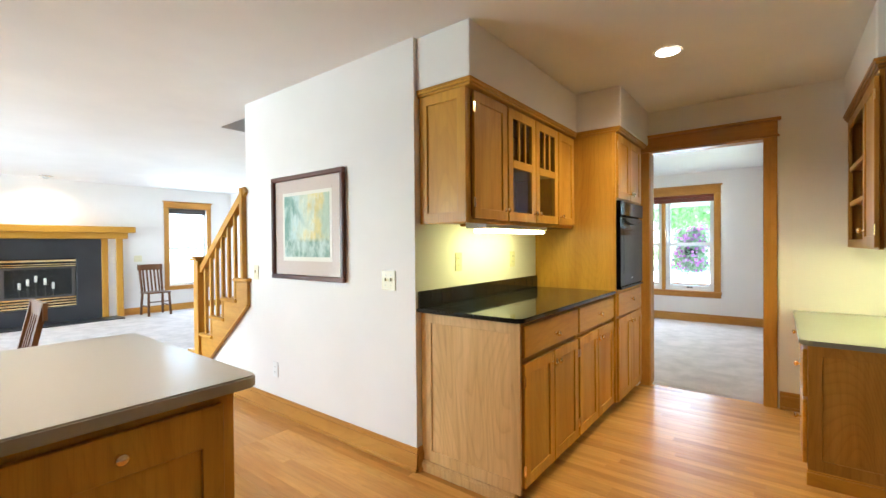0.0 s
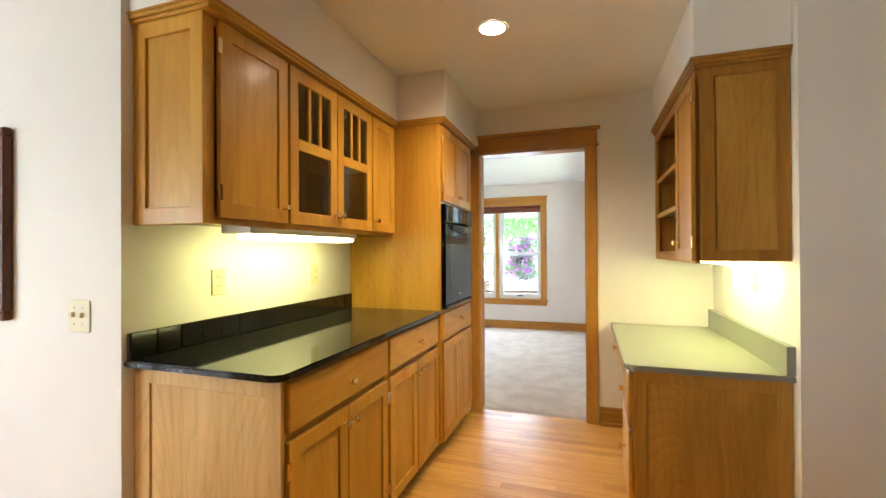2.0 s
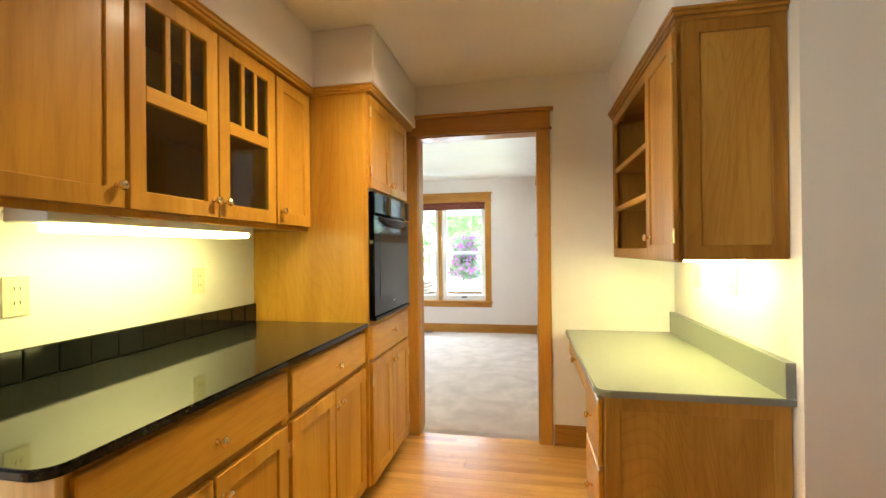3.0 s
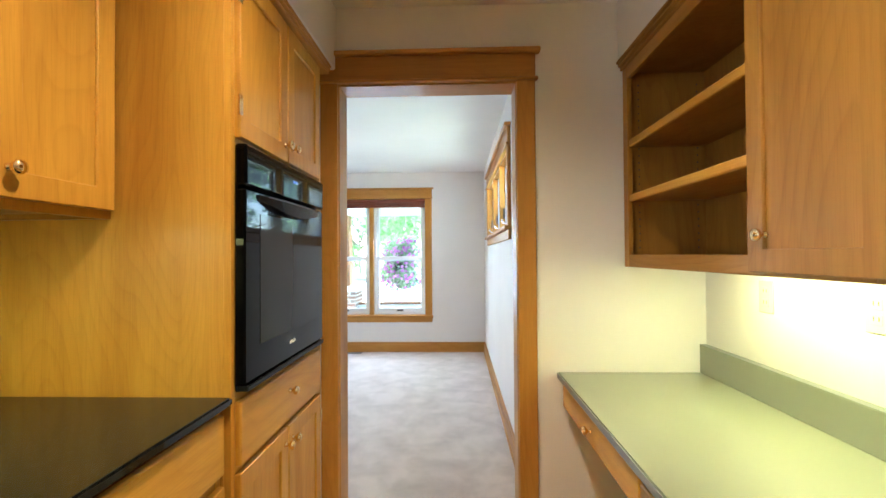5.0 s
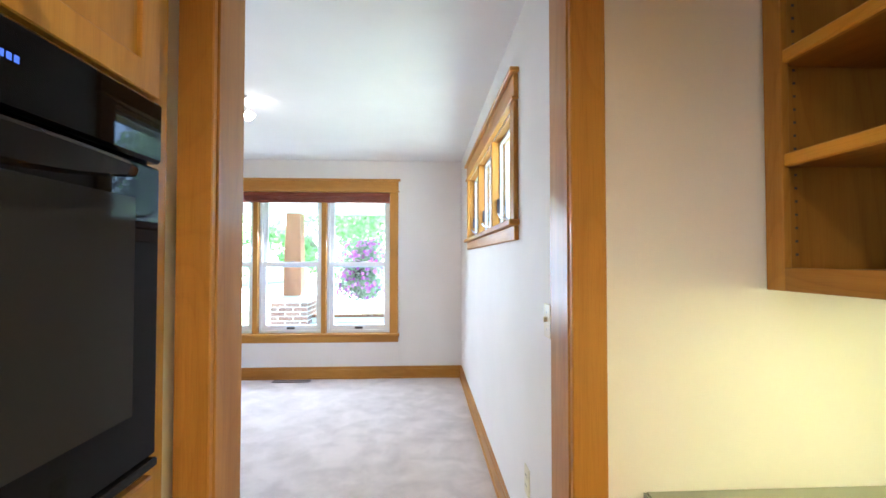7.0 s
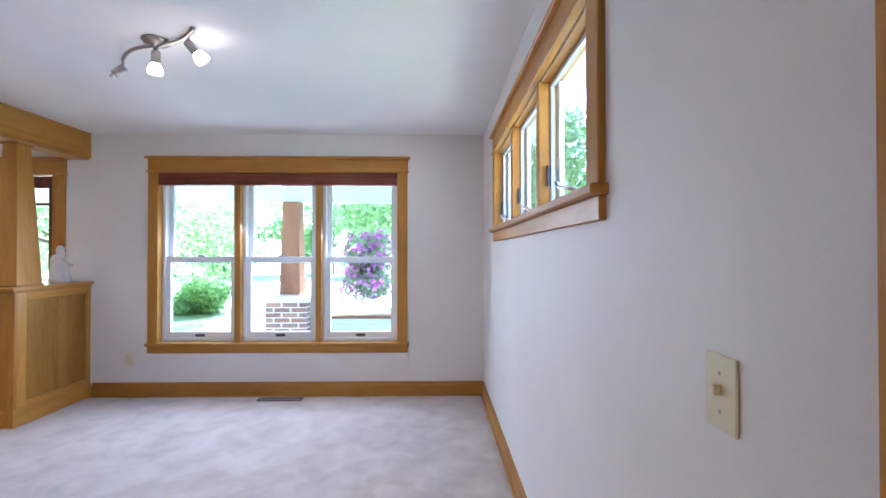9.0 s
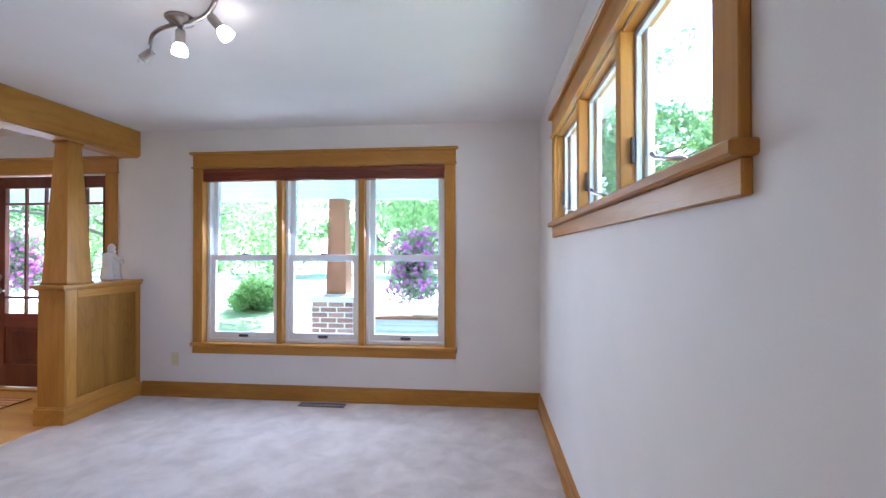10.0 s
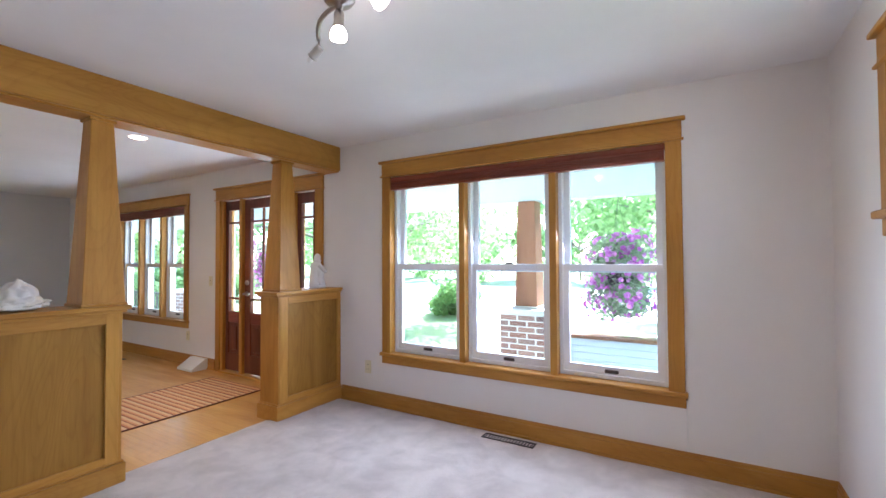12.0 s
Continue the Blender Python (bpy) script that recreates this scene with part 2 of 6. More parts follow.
def glass_mat(name, tint=(1, 1, 1), rough=0.0, gloss=0.025, edge=0.75):
    """Thin pane: clear, with a Fresnel gloss."""
    m, nt, b = material(name)
    nt.nodes.remove(b)
    out = nt.nodes["Material Output"]
    tr, gl = nt.nodes.new("ShaderNodeBsdfTransparent"), nt.nodes.new("ShaderNodeBsdfGlossy")
    tr.inputs[0].default_value, gl.inputs["Roughness"].default_value = (*tint, 1), rough
    lw_ = nt.nodes.new("ShaderNodeLayerWeight")
    pw_ = nt.nodes.new("ShaderNodeMath")
    pw_.operation = "POWER"
    pw_.inputs[1].default_value = 4.0
    link(nt, lw_.outputs["Facing"], pw_.inputs[0])
    fz = nt.nodes.new("ShaderNodeMath")
    fz.operation = "MULTIPLY_ADD"
    fz.inputs[1].default_value, fz.inputs[2].default_value = edge, gloss
    link(nt, pw_.outputs[0], fz.inputs[0])
    mx = nt.nodes.new("ShaderNodeMixShader")
    link(nt, fz.outputs[0], mx.inputs[0]), link(nt, tr.outputs[0], mx.inputs[1]), link(nt, gl.outputs[0], mx.inputs[2])
    link(nt, mx.outputs[0], out.inputs[0])
    return m


glass = glass_mat("window_glass", (0.86, 0.96, 1.0))
picture_glass = glass_mat("picture_glass", gloss=0.005, edge=0.15)
oven_glass = paint("oven_glass", (0.002, 0.002, 0.002), 0.03, 0.0)
# grey base stands in for the wall reflected in the dark window
oven_window = paint("oven_window", (0.024, 0.024, 0.024), 0.07, 0.0)

for m_ in (oven_glass, oven_window, black_enamel):
    m_.node_tree.nodes["Principled BSDF"].inputs["Specular IOR Level"].default_value = 0.07


def glow(name, colour, strength, base=(0.8, 0.8, 0.8)):
    m, nt, b = material(name)
    b.inputs["Base Color"].default_value = (*base, 1)
    b.inputs["Emission Color"].default_value = (*colour, 1)
    b.inputs["Emission Strength"].default_value = strength
    return m


TUBE = (0.98, 0.98, 0.37)
tube_glow = glow("tube_glow", TUBE, 1.35)
can_glow = glow("can_glow", (1.0, 0.86, 0.62), 1.9)
bulb_glow = glow("bulb_glow", (1.0, 0.88, 0.72), 1.4)
clock_glow = glow("clock_glow", (0.1, 0.25, 1.0), 0.05, (0.01, 0.01, 0.02))


def print_art():
    m, nt, b = material("landscape_print")
    v = coords(nt, (4, 4, 2.4))
    a, c = noise_node(nt, v, 1.8, 7, 0.65, 0.2), noise_node(nt, v, 5, 6, 0.65)
    tc = nt.nodes.new("ShaderNodeTexCoord")
    sp = nt.nodes.new("ShaderNodeSeparateXYZ")
    link(nt, tc.outputs["Object"], sp.inputs[0])
    mp = nt.nodes.new("ShaderNodeMapRange")
    mp.inputs["From Min"].default_value, mp.inputs["From Max"].default_value = -0.28, 0.28
    link(nt, sp.outputs["Z"], mp.inputs[0])
    low = ramp(nt, c, [(0.38, (0.20, 0.33, 0.26)), (0.62, (0.55, 0.66, 0.60))])
    side = nt.nodes.new("ShaderNodeMath")
    side.operation = "MULTIPLY_ADD"
    side.inputs[1].default_value = 1.1
    link(nt, sp.outputs["X"], side.inputs[0]), link(nt, a, side.inputs[2])
    high = ramp(nt, side.outputs[0], [(0.22, (0.20, 0.36, 0.30)), (0.36, (0.55, 0.68, 0.64)), (0.52, (0.66, 0.70, 0.56)), (0.64, (0.72, 0.60, 0.24)), (0.8, (0.45, 0.55, 0.42))])
    high = blend(nt, 0.5, high, ramp(nt, c, [(0.35, (0.62, 0.68, 0.6)), (0.6, (1.1, 1.1, 1.1))]), "MULTIPLY")
    link(nt, blend(nt, ramp(nt, mp.outputs[0], [(0.30, (0, 0, 0)), (0.36, (1, 1, 1))]), low, high), b.inputs["Base Color"])
    b.inputs["Roughness"].default_value = 0.7
    return m


art = print_art()


def brick_mat():
    m, nt, b = material("brick")
    info = nt.nodes.new("ShaderNodeObjectInfo")
    c = ramp(nt, info.outputs["Random"], [(0.0, (0.16, 0.10, 0.09)), (0.4, (0.32, 0.16, 0.12)), (0.75, (0.26, 0.17, 0.145)), (1.0, (0.40, 0.23, 0.17))])
    n = noise_node(nt, coords(nt, spread=3.0), 45, 5, 0.65)
    link(nt, blend(nt, 0.7, c, ramp(nt, n, [(0.3, (0.65,) * 3), (0.7, (1.2,) * 3)]), "MULTIPLY"), b.inputs["Base Color"])
    b.inputs["Roughness"].default_value = 0.9
    bump(nt, b, n, 0.5, 0.004)
    return m


brick_clay = brick_mat()


def leaf_mat(name, stops, translucent=0.35):
    m, nt, b = material(name)
    g = nt.nodes.new("ShaderNodeNewGeometry")
    link(nt, ramp(nt, g.outputs["Random Per Island"], stops), b.inputs["Base Color"])
    b.inputs["Roughness"].default_value = 0.55
    out = nt.nodes["Material Output"]
    tl = nt.nodes.new("ShaderNodeBsdfTranslucent")
    link(nt, ramp(nt, g.outputs["Random Per Island"], stops), tl.inputs[0])
    mx = nt.nodes.new("ShaderNodeMixShader")
    mx.inputs[0].default_value = translucent
    link(nt, b.outputs[0], mx.inputs[1]), link(nt, tl.outputs[0], mx.inputs[2])
    link(nt, mx.outputs[0], out.inputs[0])
    return m


tree_leaf = leaf_mat("tree_leaf", [(0.0, (0.19, 0.34, 0.12)), (0.6, (0.30, 0.48, 0.19)), (1.0, (0.42, 0.60, 0.28))], 0.65)
basket_leaf = leaf_mat("basket_leaf", [(0.0, (0.26, 0.37, 0.22)), (1.0, (0.46, 0.58, 0.38))], 0.5)
petal = leaf_mat("petal", [(0.0, (0.62, 0.13, 0.55)), (0.5, (0.80, 0.26, 0.70)), (1.0, (0.92, 0.48, 0.82))], 0.5)
bark = paint("bark", (0.26, 0.21, 0.17), 0.9, 0.6, 40, 0.25)


def grass_mat():
    m, nt, b = material("lawn")
    v = coords(nt)
    a, c = noise_node(nt, v, 0.35, 5), noise_node(nt, v, 40, 4, 0.7)
    col = ramp(nt, a, [(0.3, (0.19, 0.24, 0.11)), (0.7, (0.28, 0.34, 0.17))])
    link(nt, blend(nt, 0.6, col, ramp(nt, c, [(0.3, (0.6,) * 3), (0.7, (1.3,) * 3)]), "MULTIPLY"), b.inputs["Base Color"])
    b.inputs["Roughness"].default_value = 0.9
    bump(nt, b, c, 0.6, 0.03)
    return m


lawn = grass_mat()

# ---- builders ----


def thing(name, loc, label, category, group="", kind=""):
    """A top-level thing: an Empty at its base."""
    ob = new(name)
    ob.empty_display_size = 0.1
    ob.location = loc
    return tagged(ob, label, category, group, kind)


def root_of(ob):
    while ob.parent:
        ob = ob.parent
    return ob


def part(name, bm, mat, parent=None, label="", smooth=False):
    """Links a bmesh in world coordinates as one mesh object, under a thing or a part."""
    me = bpy.data.meshes.new(name)
    if parent:
        bmesh.ops.translate(bm, vec=-root_of(parent).location, verts=bm.verts)
    bm.to_mesh(me)
    bm.free()
    if smooth:
        me.polygons.foreach_set("use_smooth", [True] * len(me.polygons))
    me.materials.append(mat)
    ob = new(name, me)
    if parent:
        ob.parent = parent
    return tagged(ob, label)


def add_box(bm, x0, x1, y0, y1, z0, z1, bevel=0.0):
    vs = [bm.verts.new(p) for p in ((x0, y0, z0), (x1, y0, z0), (x1, y1, z0), (x0, y1, z0), (x0, y0, z1), (x1, y0, z1), (x1, y1, z1), (x0, y1, z1))]
    fs = [bm.faces.new([vs[i] for i in q]) for q in ((3, 2, 1, 0), (4, 5, 6, 7), (0, 1, 5, 4), (1, 2, 6, 5), (2, 3, 7, 6), (3, 0, 4, 7))]
    if bevel:
        es = list({e for f in fs for e in f.edges})
        bmesh.ops.bevel(bm, geom=es, offset=bevel, segments=1, affect="EDGES")
    return bm


def box(name, dims, mat, parent=None, bevel=0.003, label=""):
    return part(name, add_box(bmesh.new(), *dims, bevel=bevel), mat, parent, label)


def boxes(name, many, mat, parent=None, bevel=0.003, label=""):
    bm = bmesh.new()
    for d in many:
        add_box(bm, *d, bevel=bevel)
    return part(name, bm, mat, parent, label)


def split(name, many, mat, parent=None, bevel=0.003, label=""):
    """Several alike pieces, each an object of its own."""
    return [box(name, d, mat, parent, bevel, label) for d in many]


def ring(name, axis, a0, a1, b0, b1, d0, d1, widths, mat, parent=None, bevel=0.0025, label=""):
    """One closed rectangular surround; axis is its normal, widths are low, high, bottom, top."""
    wl, wh, wb, wt = widths
    outer = ((a0, b0), (a1, b0), (a1, b1), (a0, b1))
    inner = ((a0 + wl, b0 + wb), (a1 - wh, b0 + wb), (a1 - wh, b1 - wt), (a0 + wl, b1 - wt))
    bm = bmesh.new()

    def vert(p, d):
        return bm.verts.new((d, p[0], p[1]) if axis == "x" else (p[0], d, p[1]))
    o0, o1, i0, i1 = ([vert(p, d) for p in pts] for pts, d in ((outer, d0), (outer, d1), (inner, d0), (inner, d1)))
    for k in range(4):
        j = (k + 1) % 4
        for q in ((o0[k], o0[j], i0[j], i0[k]), (o1[j], o1[k], i1[k], i1[j]), (o0[j], o0[k], o1[k], o1[j]), (i0[k], i0[j], i1[j], i1[k])):
            bm.faces.new(q)
    bmesh.ops.recalc_face_normals(bm, faces=bm.faces)
    if bevel:
        bmesh.ops.bevel(bm, geom=[e for e in bm.edges if e.calc_face_angle(0) > 1], offset=bevel, segments=1, affect="EDGES")
    return part(name, bm, mat, parent, label)


def setting(name, label, category, loc=(0, 0, 0)):
    return thing(name, loc, label, category, kind="structure")


def add_lathe(bm, origin, axis, profile, n=20):
    """Revolves (radius, height) rows about an axis through origin."""
    axis = Vector(axis).normalized()
    q = Vector((0, 0, 1)).rotation_difference(axis)
    rings = []
    for r, h in profile:
        rings.append([bm.verts.new(Vector(origin) + q @ Vector((r * math.cos(2 * math.pi * i / n), r * math.sin(2 * math.pi * i / n), h))) for i in range(n)])
    for a, b in zip(rings, rings[1:]):
        for i in range(n):
            bm.faces.new((a[i], a[(i + 1) % n], b[(i + 1) % n], b[i]))
    bm.faces.new(rings[0][::-1])
    bm.faces.new(rings[-1])
    return bm


def lathe(name, origin, axis, profile, mat, parent=None, n=20, label="", smooth=True):
    return part(name, add_lathe(bmesh.new(), origin, axis, profile, n), mat, parent, label, smooth)


def add_bar(bm, a, b, w, d, up=(0, 0, 1)):
    """A square bar from a to b, w wide and d deep."""
    a, b = Vector(a), Vector(b)
    t = (b - a).normalized()
    s = t.cross(Vector(up)).normalized()
    u = s.cross(t)
    vs = [bm.verts.new(p + s * (w / 2) * i + u * (d / 2) * j) for p in (a, b) for i, j in ((-1, -1), (1, -1), (1, 1), (-1, 1))]
    for q in ((3, 2, 1, 0), (4, 5, 6, 7), (0, 1, 5, 4), (1, 2, 6, 5), (2, 3, 7, 6), (3, 0, 4, 7)):
        bm.faces.new([vs[i] for i in q])
    bmesh.ops.recalc_face_normals(bm, faces=bm.faces)
    return bm


def bar(name, a, b, w, d, mat, parent=None, up=(0, 0, 1), label=""):
    return part(name, add_bar(bmesh.new(), a, b, w, d, up), mat, parent, label)


def add_tube(bm, pts, r, n=10):
    rings = []
    for i, p in enumerate(pts):
        t = (Vector(pts[min(i + 1, len(pts) - 1)]) - Vector(pts[max(i - 1, 0)])).normalized()
        s = t.cross(Vector((0.123, 0.345, 0.93))).normalized()
        u = s.cross(t)
        rr = r[i] if isinstance(r, (list, tuple)) else r
        rings.append([bm.verts.new(Vector(p) + (s * math.cos(2 * math.pi * k / n) + u * math.sin(2 * math.pi * k / n)) * rr) for k in range(n)])
    for a, b in zip(rings, rings[1:]):
        for i in range(n):
            bm.faces.new((a[i], a[(i + 1) % n], b[(i + 1) % n], b[i]))
    bm.faces.new(rings[0][::-1])
    bm.faces.new(rings[-1])
    bmesh.ops.recalc_face_normals(bm, faces=bm.faces)
    return bm


def wall(name, axis, a0, a1, t0, t1, z0, z1, holes=(), mat=None, label="plain off-white painted wall"):
    """A wall along x or y from a0 to a1, t0 to t1 thick, with holes (a, b, low, high) through it."""
    cuts = sorted({a0, a1, *(h[0] for h in holes), *(h[1] for h in holes)})
    bm = bmesh.new()
    for u, v in zip(cuts, cuts[1:]):
        spans, z = [], z0
        for h in sorted((h for h in holes if h[0] <= u + 1e-6 and h[1] >= v - 1e-6), key=lambda h: h[2]):
            spans.append((z, h[2]))
            z = h[3]
        spans.append((z, z1))
        for p, q in spans:
            if q - p > 1e-4:
                add_box(bm, *((u, v, t0, t1) if axis == "x" else (t0, t1, u, v)), p, q)
    bmesh.ops.remove_doubles(bm, verts=bm.verts, dist=1e-5)
    return tagged(part(name, bm, mat or wall_paint), label, "wall", kind="structure")

# ---- structure ----
TOP, KTOP, HIGH = 2.445, 2.485, 2.52   # ceilings of the dining side and the kitchen side; wall tops
KX, EX = -0.74, 1.665   # side walls of the pantry passage
END0, END1 = 5.05, 5.18  # wall between passage and dining room
FRONT0, FRONT1 = 8.91, 9.10  # front wall of the house
SOUTH0, SOUTH1 = -2.65, -2.5
WALL2 = 0.90        # dining side wall

# floors
tagged(box("floor", (-5.0, 4.1, -2.6, 5.12, -0.30, -0.013), dim_x, bevel=0), "subfloor under honey oak strip flooring", "floor", kind="structure")
tagged(box("floor_foyer", (-9.3, -2.87, 5.60, 9.0, -0.30, -0.013), dim_x, bevel=0), "foyer floor of honey oak strips", "floor", kind="structure")


def carpet_sheet(name, x0, x1, y0, y1, label, step=0.06):
    bm = bmesh.new()
    nx, ny = max(2, int((x1 - x0) / step)), max(2, int((y1 - y0) / step))
    grid = [[bm.verts.new((x0 + (x1 - x0) * i / nx, y0 + (y1 - y0) * j / ny,
                           0.010 + 0.004 * noise.noise((i * 0.37, j * 0.37, 1.3)) - (0.013 if i in (0, nx) or j in (0, ny) else 0))) for j in range(ny + 1)] for i in range(nx + 1)]
    for i in range(nx):
        for j in range(ny):
            bm.faces.new((grid[i][j], grid[i + 1][j], grid[i + 1][j + 1], grid[i][j + 1]))
    edge = [e for e in bm.edges if e.is_boundary]
    ret = bmesh.ops.extrude_edge_only(bm, edges=edge)
    for v in ret["geom"]:
        if isinstance(v, bmesh.types.BMVert):
            v.co.z = -0.30
    return tagged(part(name, bm, carpet_mat, smooth=False), label, "carpet", kind="structure")


carpet_sheet("carpet_dining", -2.87, WALL2, 5.075, FRONT0, "pale beige cut-pile carpet with vacuum marks")
carpet_sheet("carpet_living", -9.0, -5.0, -2.55, 5.6, "pale beige wall-to-wall carpet", 0.2)

# ceilings
boxes("ceiling_kitchen", [(-9.3, 4.15, -2.7, 2.83, KTOP, KTOP + 0.22), (-9.3, -3.47, 2.83, 3.60, KTOP, KTOP + 0.22), (-0.95, 4.15, 2.83, 3.60, KTOP, KTOP + 0.22),
                          (-9.3, 1.82, 3.60, 5.10, KTOP, KTOP + 0.22), (1.82, 4.15, 3.60, 3.90, KTOP, KTOP + 0.22), (-9.3, -3.0, 5.10, 5.65, KTOP, KTOP + 0.22)], ceiling_paint, bevel=0)
tagged(bpy.data.objects["ceiling_kitchen"], "white kitchen ceiling with light roller texture", "ceiling", kind="structure")
boxes("ceiling_dining", [(-3.0, 1.10, 5.11, FRONT1, TOP, TOP + 0.25), (-9.35, -3.0, 5.66, FRONT1, TOP, TOP + 0.25)], ceiling_paint, bevel=0)
tagged(bpy.data.objects["ceiling_dining"], "white dining room ceiling with light roller texture", "ceiling", kind="structure")
boxes("stairwell_shaft", [(-3.62, -3.47, 2.72, 3.75, KTOP + 0.2, 4.6), (-0.95, -0.8, 2.72, 3.75, KTOP + 0.2, 4.6), (-3.47, -0.95, 2.68, 2.83, KTOP + 0.2, 4.6),
                          (-3.47, -0.95, 3.60, 3.75, KTOP + 0.2, 4.6), (-3.62, -0.8, 2.68, 3.75, 4.6, 4.7)], wall_paint, bevel=0)
tagged(bpy.data.objects["stairwell_shaft"], "beige stairwell walls above the ceiling opening", "wall", kind="structure")
tagged(boxes("roof", [(-9.8, 4.6, -3.2, 4.2, 4.75, 4.95), (-9.8, 1.9, 4.2, 9.6, 4.75, 4.95)], shingle, bevel=0.0), "dark shingled house roof", "roof", kind="structure")

# walls: window holes are (from, to, low, high)
WIN1 = (-2.13, 0.10, 0.50, 2.085)
WIN2 = (6.066, 8.0, 1.515, 2.068)
FDOOR = (-4.72, -3.06, 0.0, 2.06)
FWIN = (-7.32, -5.50, 0.56, 2.06)
LWIN = (4.31, 5.05, 0.50, 2.09)
NOOK = (-8.2, -3.6, 0.35, 2.15)
DOOR = (-0.03, 0.823, -0.02, 2.12)
wall("wall_passage_west", "y", 2.64, END0, KX - 0.14, KX, -0.3, HIGH)
wall("wall_picture", "x", -2.62, KX - 0.14, 2.64, 2.78, -0.3, HIGH, label="white painted wall beside the stairs")
wall("wall_passage_end", "x", -0.88, EX + 0.15, END0, END1, -0.3, HIGH, [DOOR])
wall("wall_dining_south", "x", -2.95, -0.88, END0, END1, -0.3, HIGH)
wall("wall_passage_east", "y", 3.88, END0, EX, EX + 0.15, -0.3, HIGH)
wall("wall_kitchen_east_return", "x", EX, 4.0, 3.74, 3.88, -0.3, HIGH)
wall("wall_kitchen_east", "y", SOUTH1, 3.88, 4.0, 4.15, -0.3, HIGH)
wall("wall_south", "x", -9.0, 4.15, SOUTH0, SOUTH1, -0.3, HIGH, [NOOK])
wall("wall_dining_east", "y", END1, FRONT1, WALL2, WALL2 + 0.20, -0.3, HIGH, [WIN2])
wall("wall_front", "x", -9.35, WALL2, FRONT0, FRONT1, -0.3, HIGH, [WIN1, FDOOR, FWIN])
wall("wall_fireplace", "y", SOUTH0, 5.58, -9.10, -8.90, -0.3, HIGH, [LWIN])
wall("wall_living_north", "x", -9.10, -2.95, 5.58, 5.72, -0.3, HIGH)
wall("wall_foyer_west", "y", 5.72, FRONT0, -9.35, -9.20, -0.3, HIGH, mat=grey_paint, label="grey painted wall")
wall("wall_foyer_east", "y", END1, 5.72, -3.09, -2.95, -0.3, HIGH)
wall("wall_passage_stub", "y", 4.953, END0, KX, -0.112, -0.3, HIGH)
wall("wall_stairs_north", "x", -2.95, -0.88, 3.62, 3.76, -0.3, HIGH)
wall("wall_stairs_east", "y", 3.76, END0, -3.09, -2.95, -0.3, HIGH)

# soffits over the cabinets
tagged(box("soffit_west", (KX, -0.368, 2.665, 4.20, 2.184, KTOP), wall_paint, bevel=0.006), "white drywall soffit over wall cabinets", "soffit", kind="structure")
tagged(box("soffit_oven", (KX, -0.03, 4.172, END0, 2.184, KTOP), wall_paint, bevel=0.006), "white drywall soffit over the oven cabinet", "soffit", kind="structure")
tagged(box("soffit_east", (1.281, EX, 3.785, END0, 2.200, KTOP), wall_paint, bevel=0.006), "white drywall soffit over wall cabinet", "soffit", kind="structure")


def baseboard(axis, a0, a1, face, out, mat, name="baseboard"):
    """Board with a stepped cap along a wall face; out is the side it stands on."""
    h, bm = 0.135, bmesh.new()
    for d, z0, z1 in ((0.016, 0.0, h - 0.03), (0.011, h - 0.03, h - 0.008), (0.006, h - 0.008, h)):
        lo, hi = (face, face + d * out) if out > 0 else (face + d * out, face)
        add_box(bm, *((a0, a1, lo, hi) if axis == "x" else (lo, hi, a0, a1)), z0, z1, bevel=0.0015)
    lo, hi = (face, face + 0.026 * out) if out > 0 else (face + 0.026 * out, face)
    add_box(bm, *((a0, a1, lo, hi) if axis == "x" else (lo, hi, a0, a1)), 0, 0.022, bevel=0.004)
    return tagged(part(name, bm, mat), "honey oak baseboard with moulded top", "baseboard", kind="structure")


baseboard("x", -3.35, -0.728, 2.64, -1, trim_x)
baseboard("y", 2.64, 2.70, KX, 1, trim_y)
# run under the desk, in the oak darkened for shade
baseboard("x", 0.91, EX, END0, -1, dim_x)
baseboard("x", -2.72, WALL2, FRONT0, -1, trim_x)
baseboard("y", 5.21, FRONT0 - 0.02, WALL2, -1, trim_y)
baseboard("x", -9.2, -4.83, FRONT0, -1, trim_x)
baseboard("y", 3.53, 5.56, -8.90, 1, trim_y)
baseboard("x", -8.88, -3.0, 5.58, -1, trim_x)
baseboard("y", 5.72, FRONT0, -9.20, 1, trim_y)
baseboard("x", EX + 0.03, 4.0, 3.74, -1, trim_x)


def head_and_cap(a0, a1, z, face, out, axis, mats, parent, height=0.12, thick=0.022):
    """Craftsman head casing with a fillet below and a cap above."""
    def span(d, u, v, p, q):
        lo, hi = (face, face + d * out) if out > 0 else (face + d * out, face)
        return (u, v, lo, hi, p, q) if axis == "x" else (lo, hi, u, v, p, q)
    boxes("head_casing", [span(thick, a0, a1, z + 0.012, z + height)], mats, parent)
    boxes("fillet", [span(thick + 0.012, a0 - 0.012, a1 + 0.012, z, z + 0.014)], mats, parent, 0.004)
    boxes("cap", [span(thick + 0.022, a0 - 0.022, a1 + 0.022, z + height, z + height + 0.022)], mats, parent, 0.004)


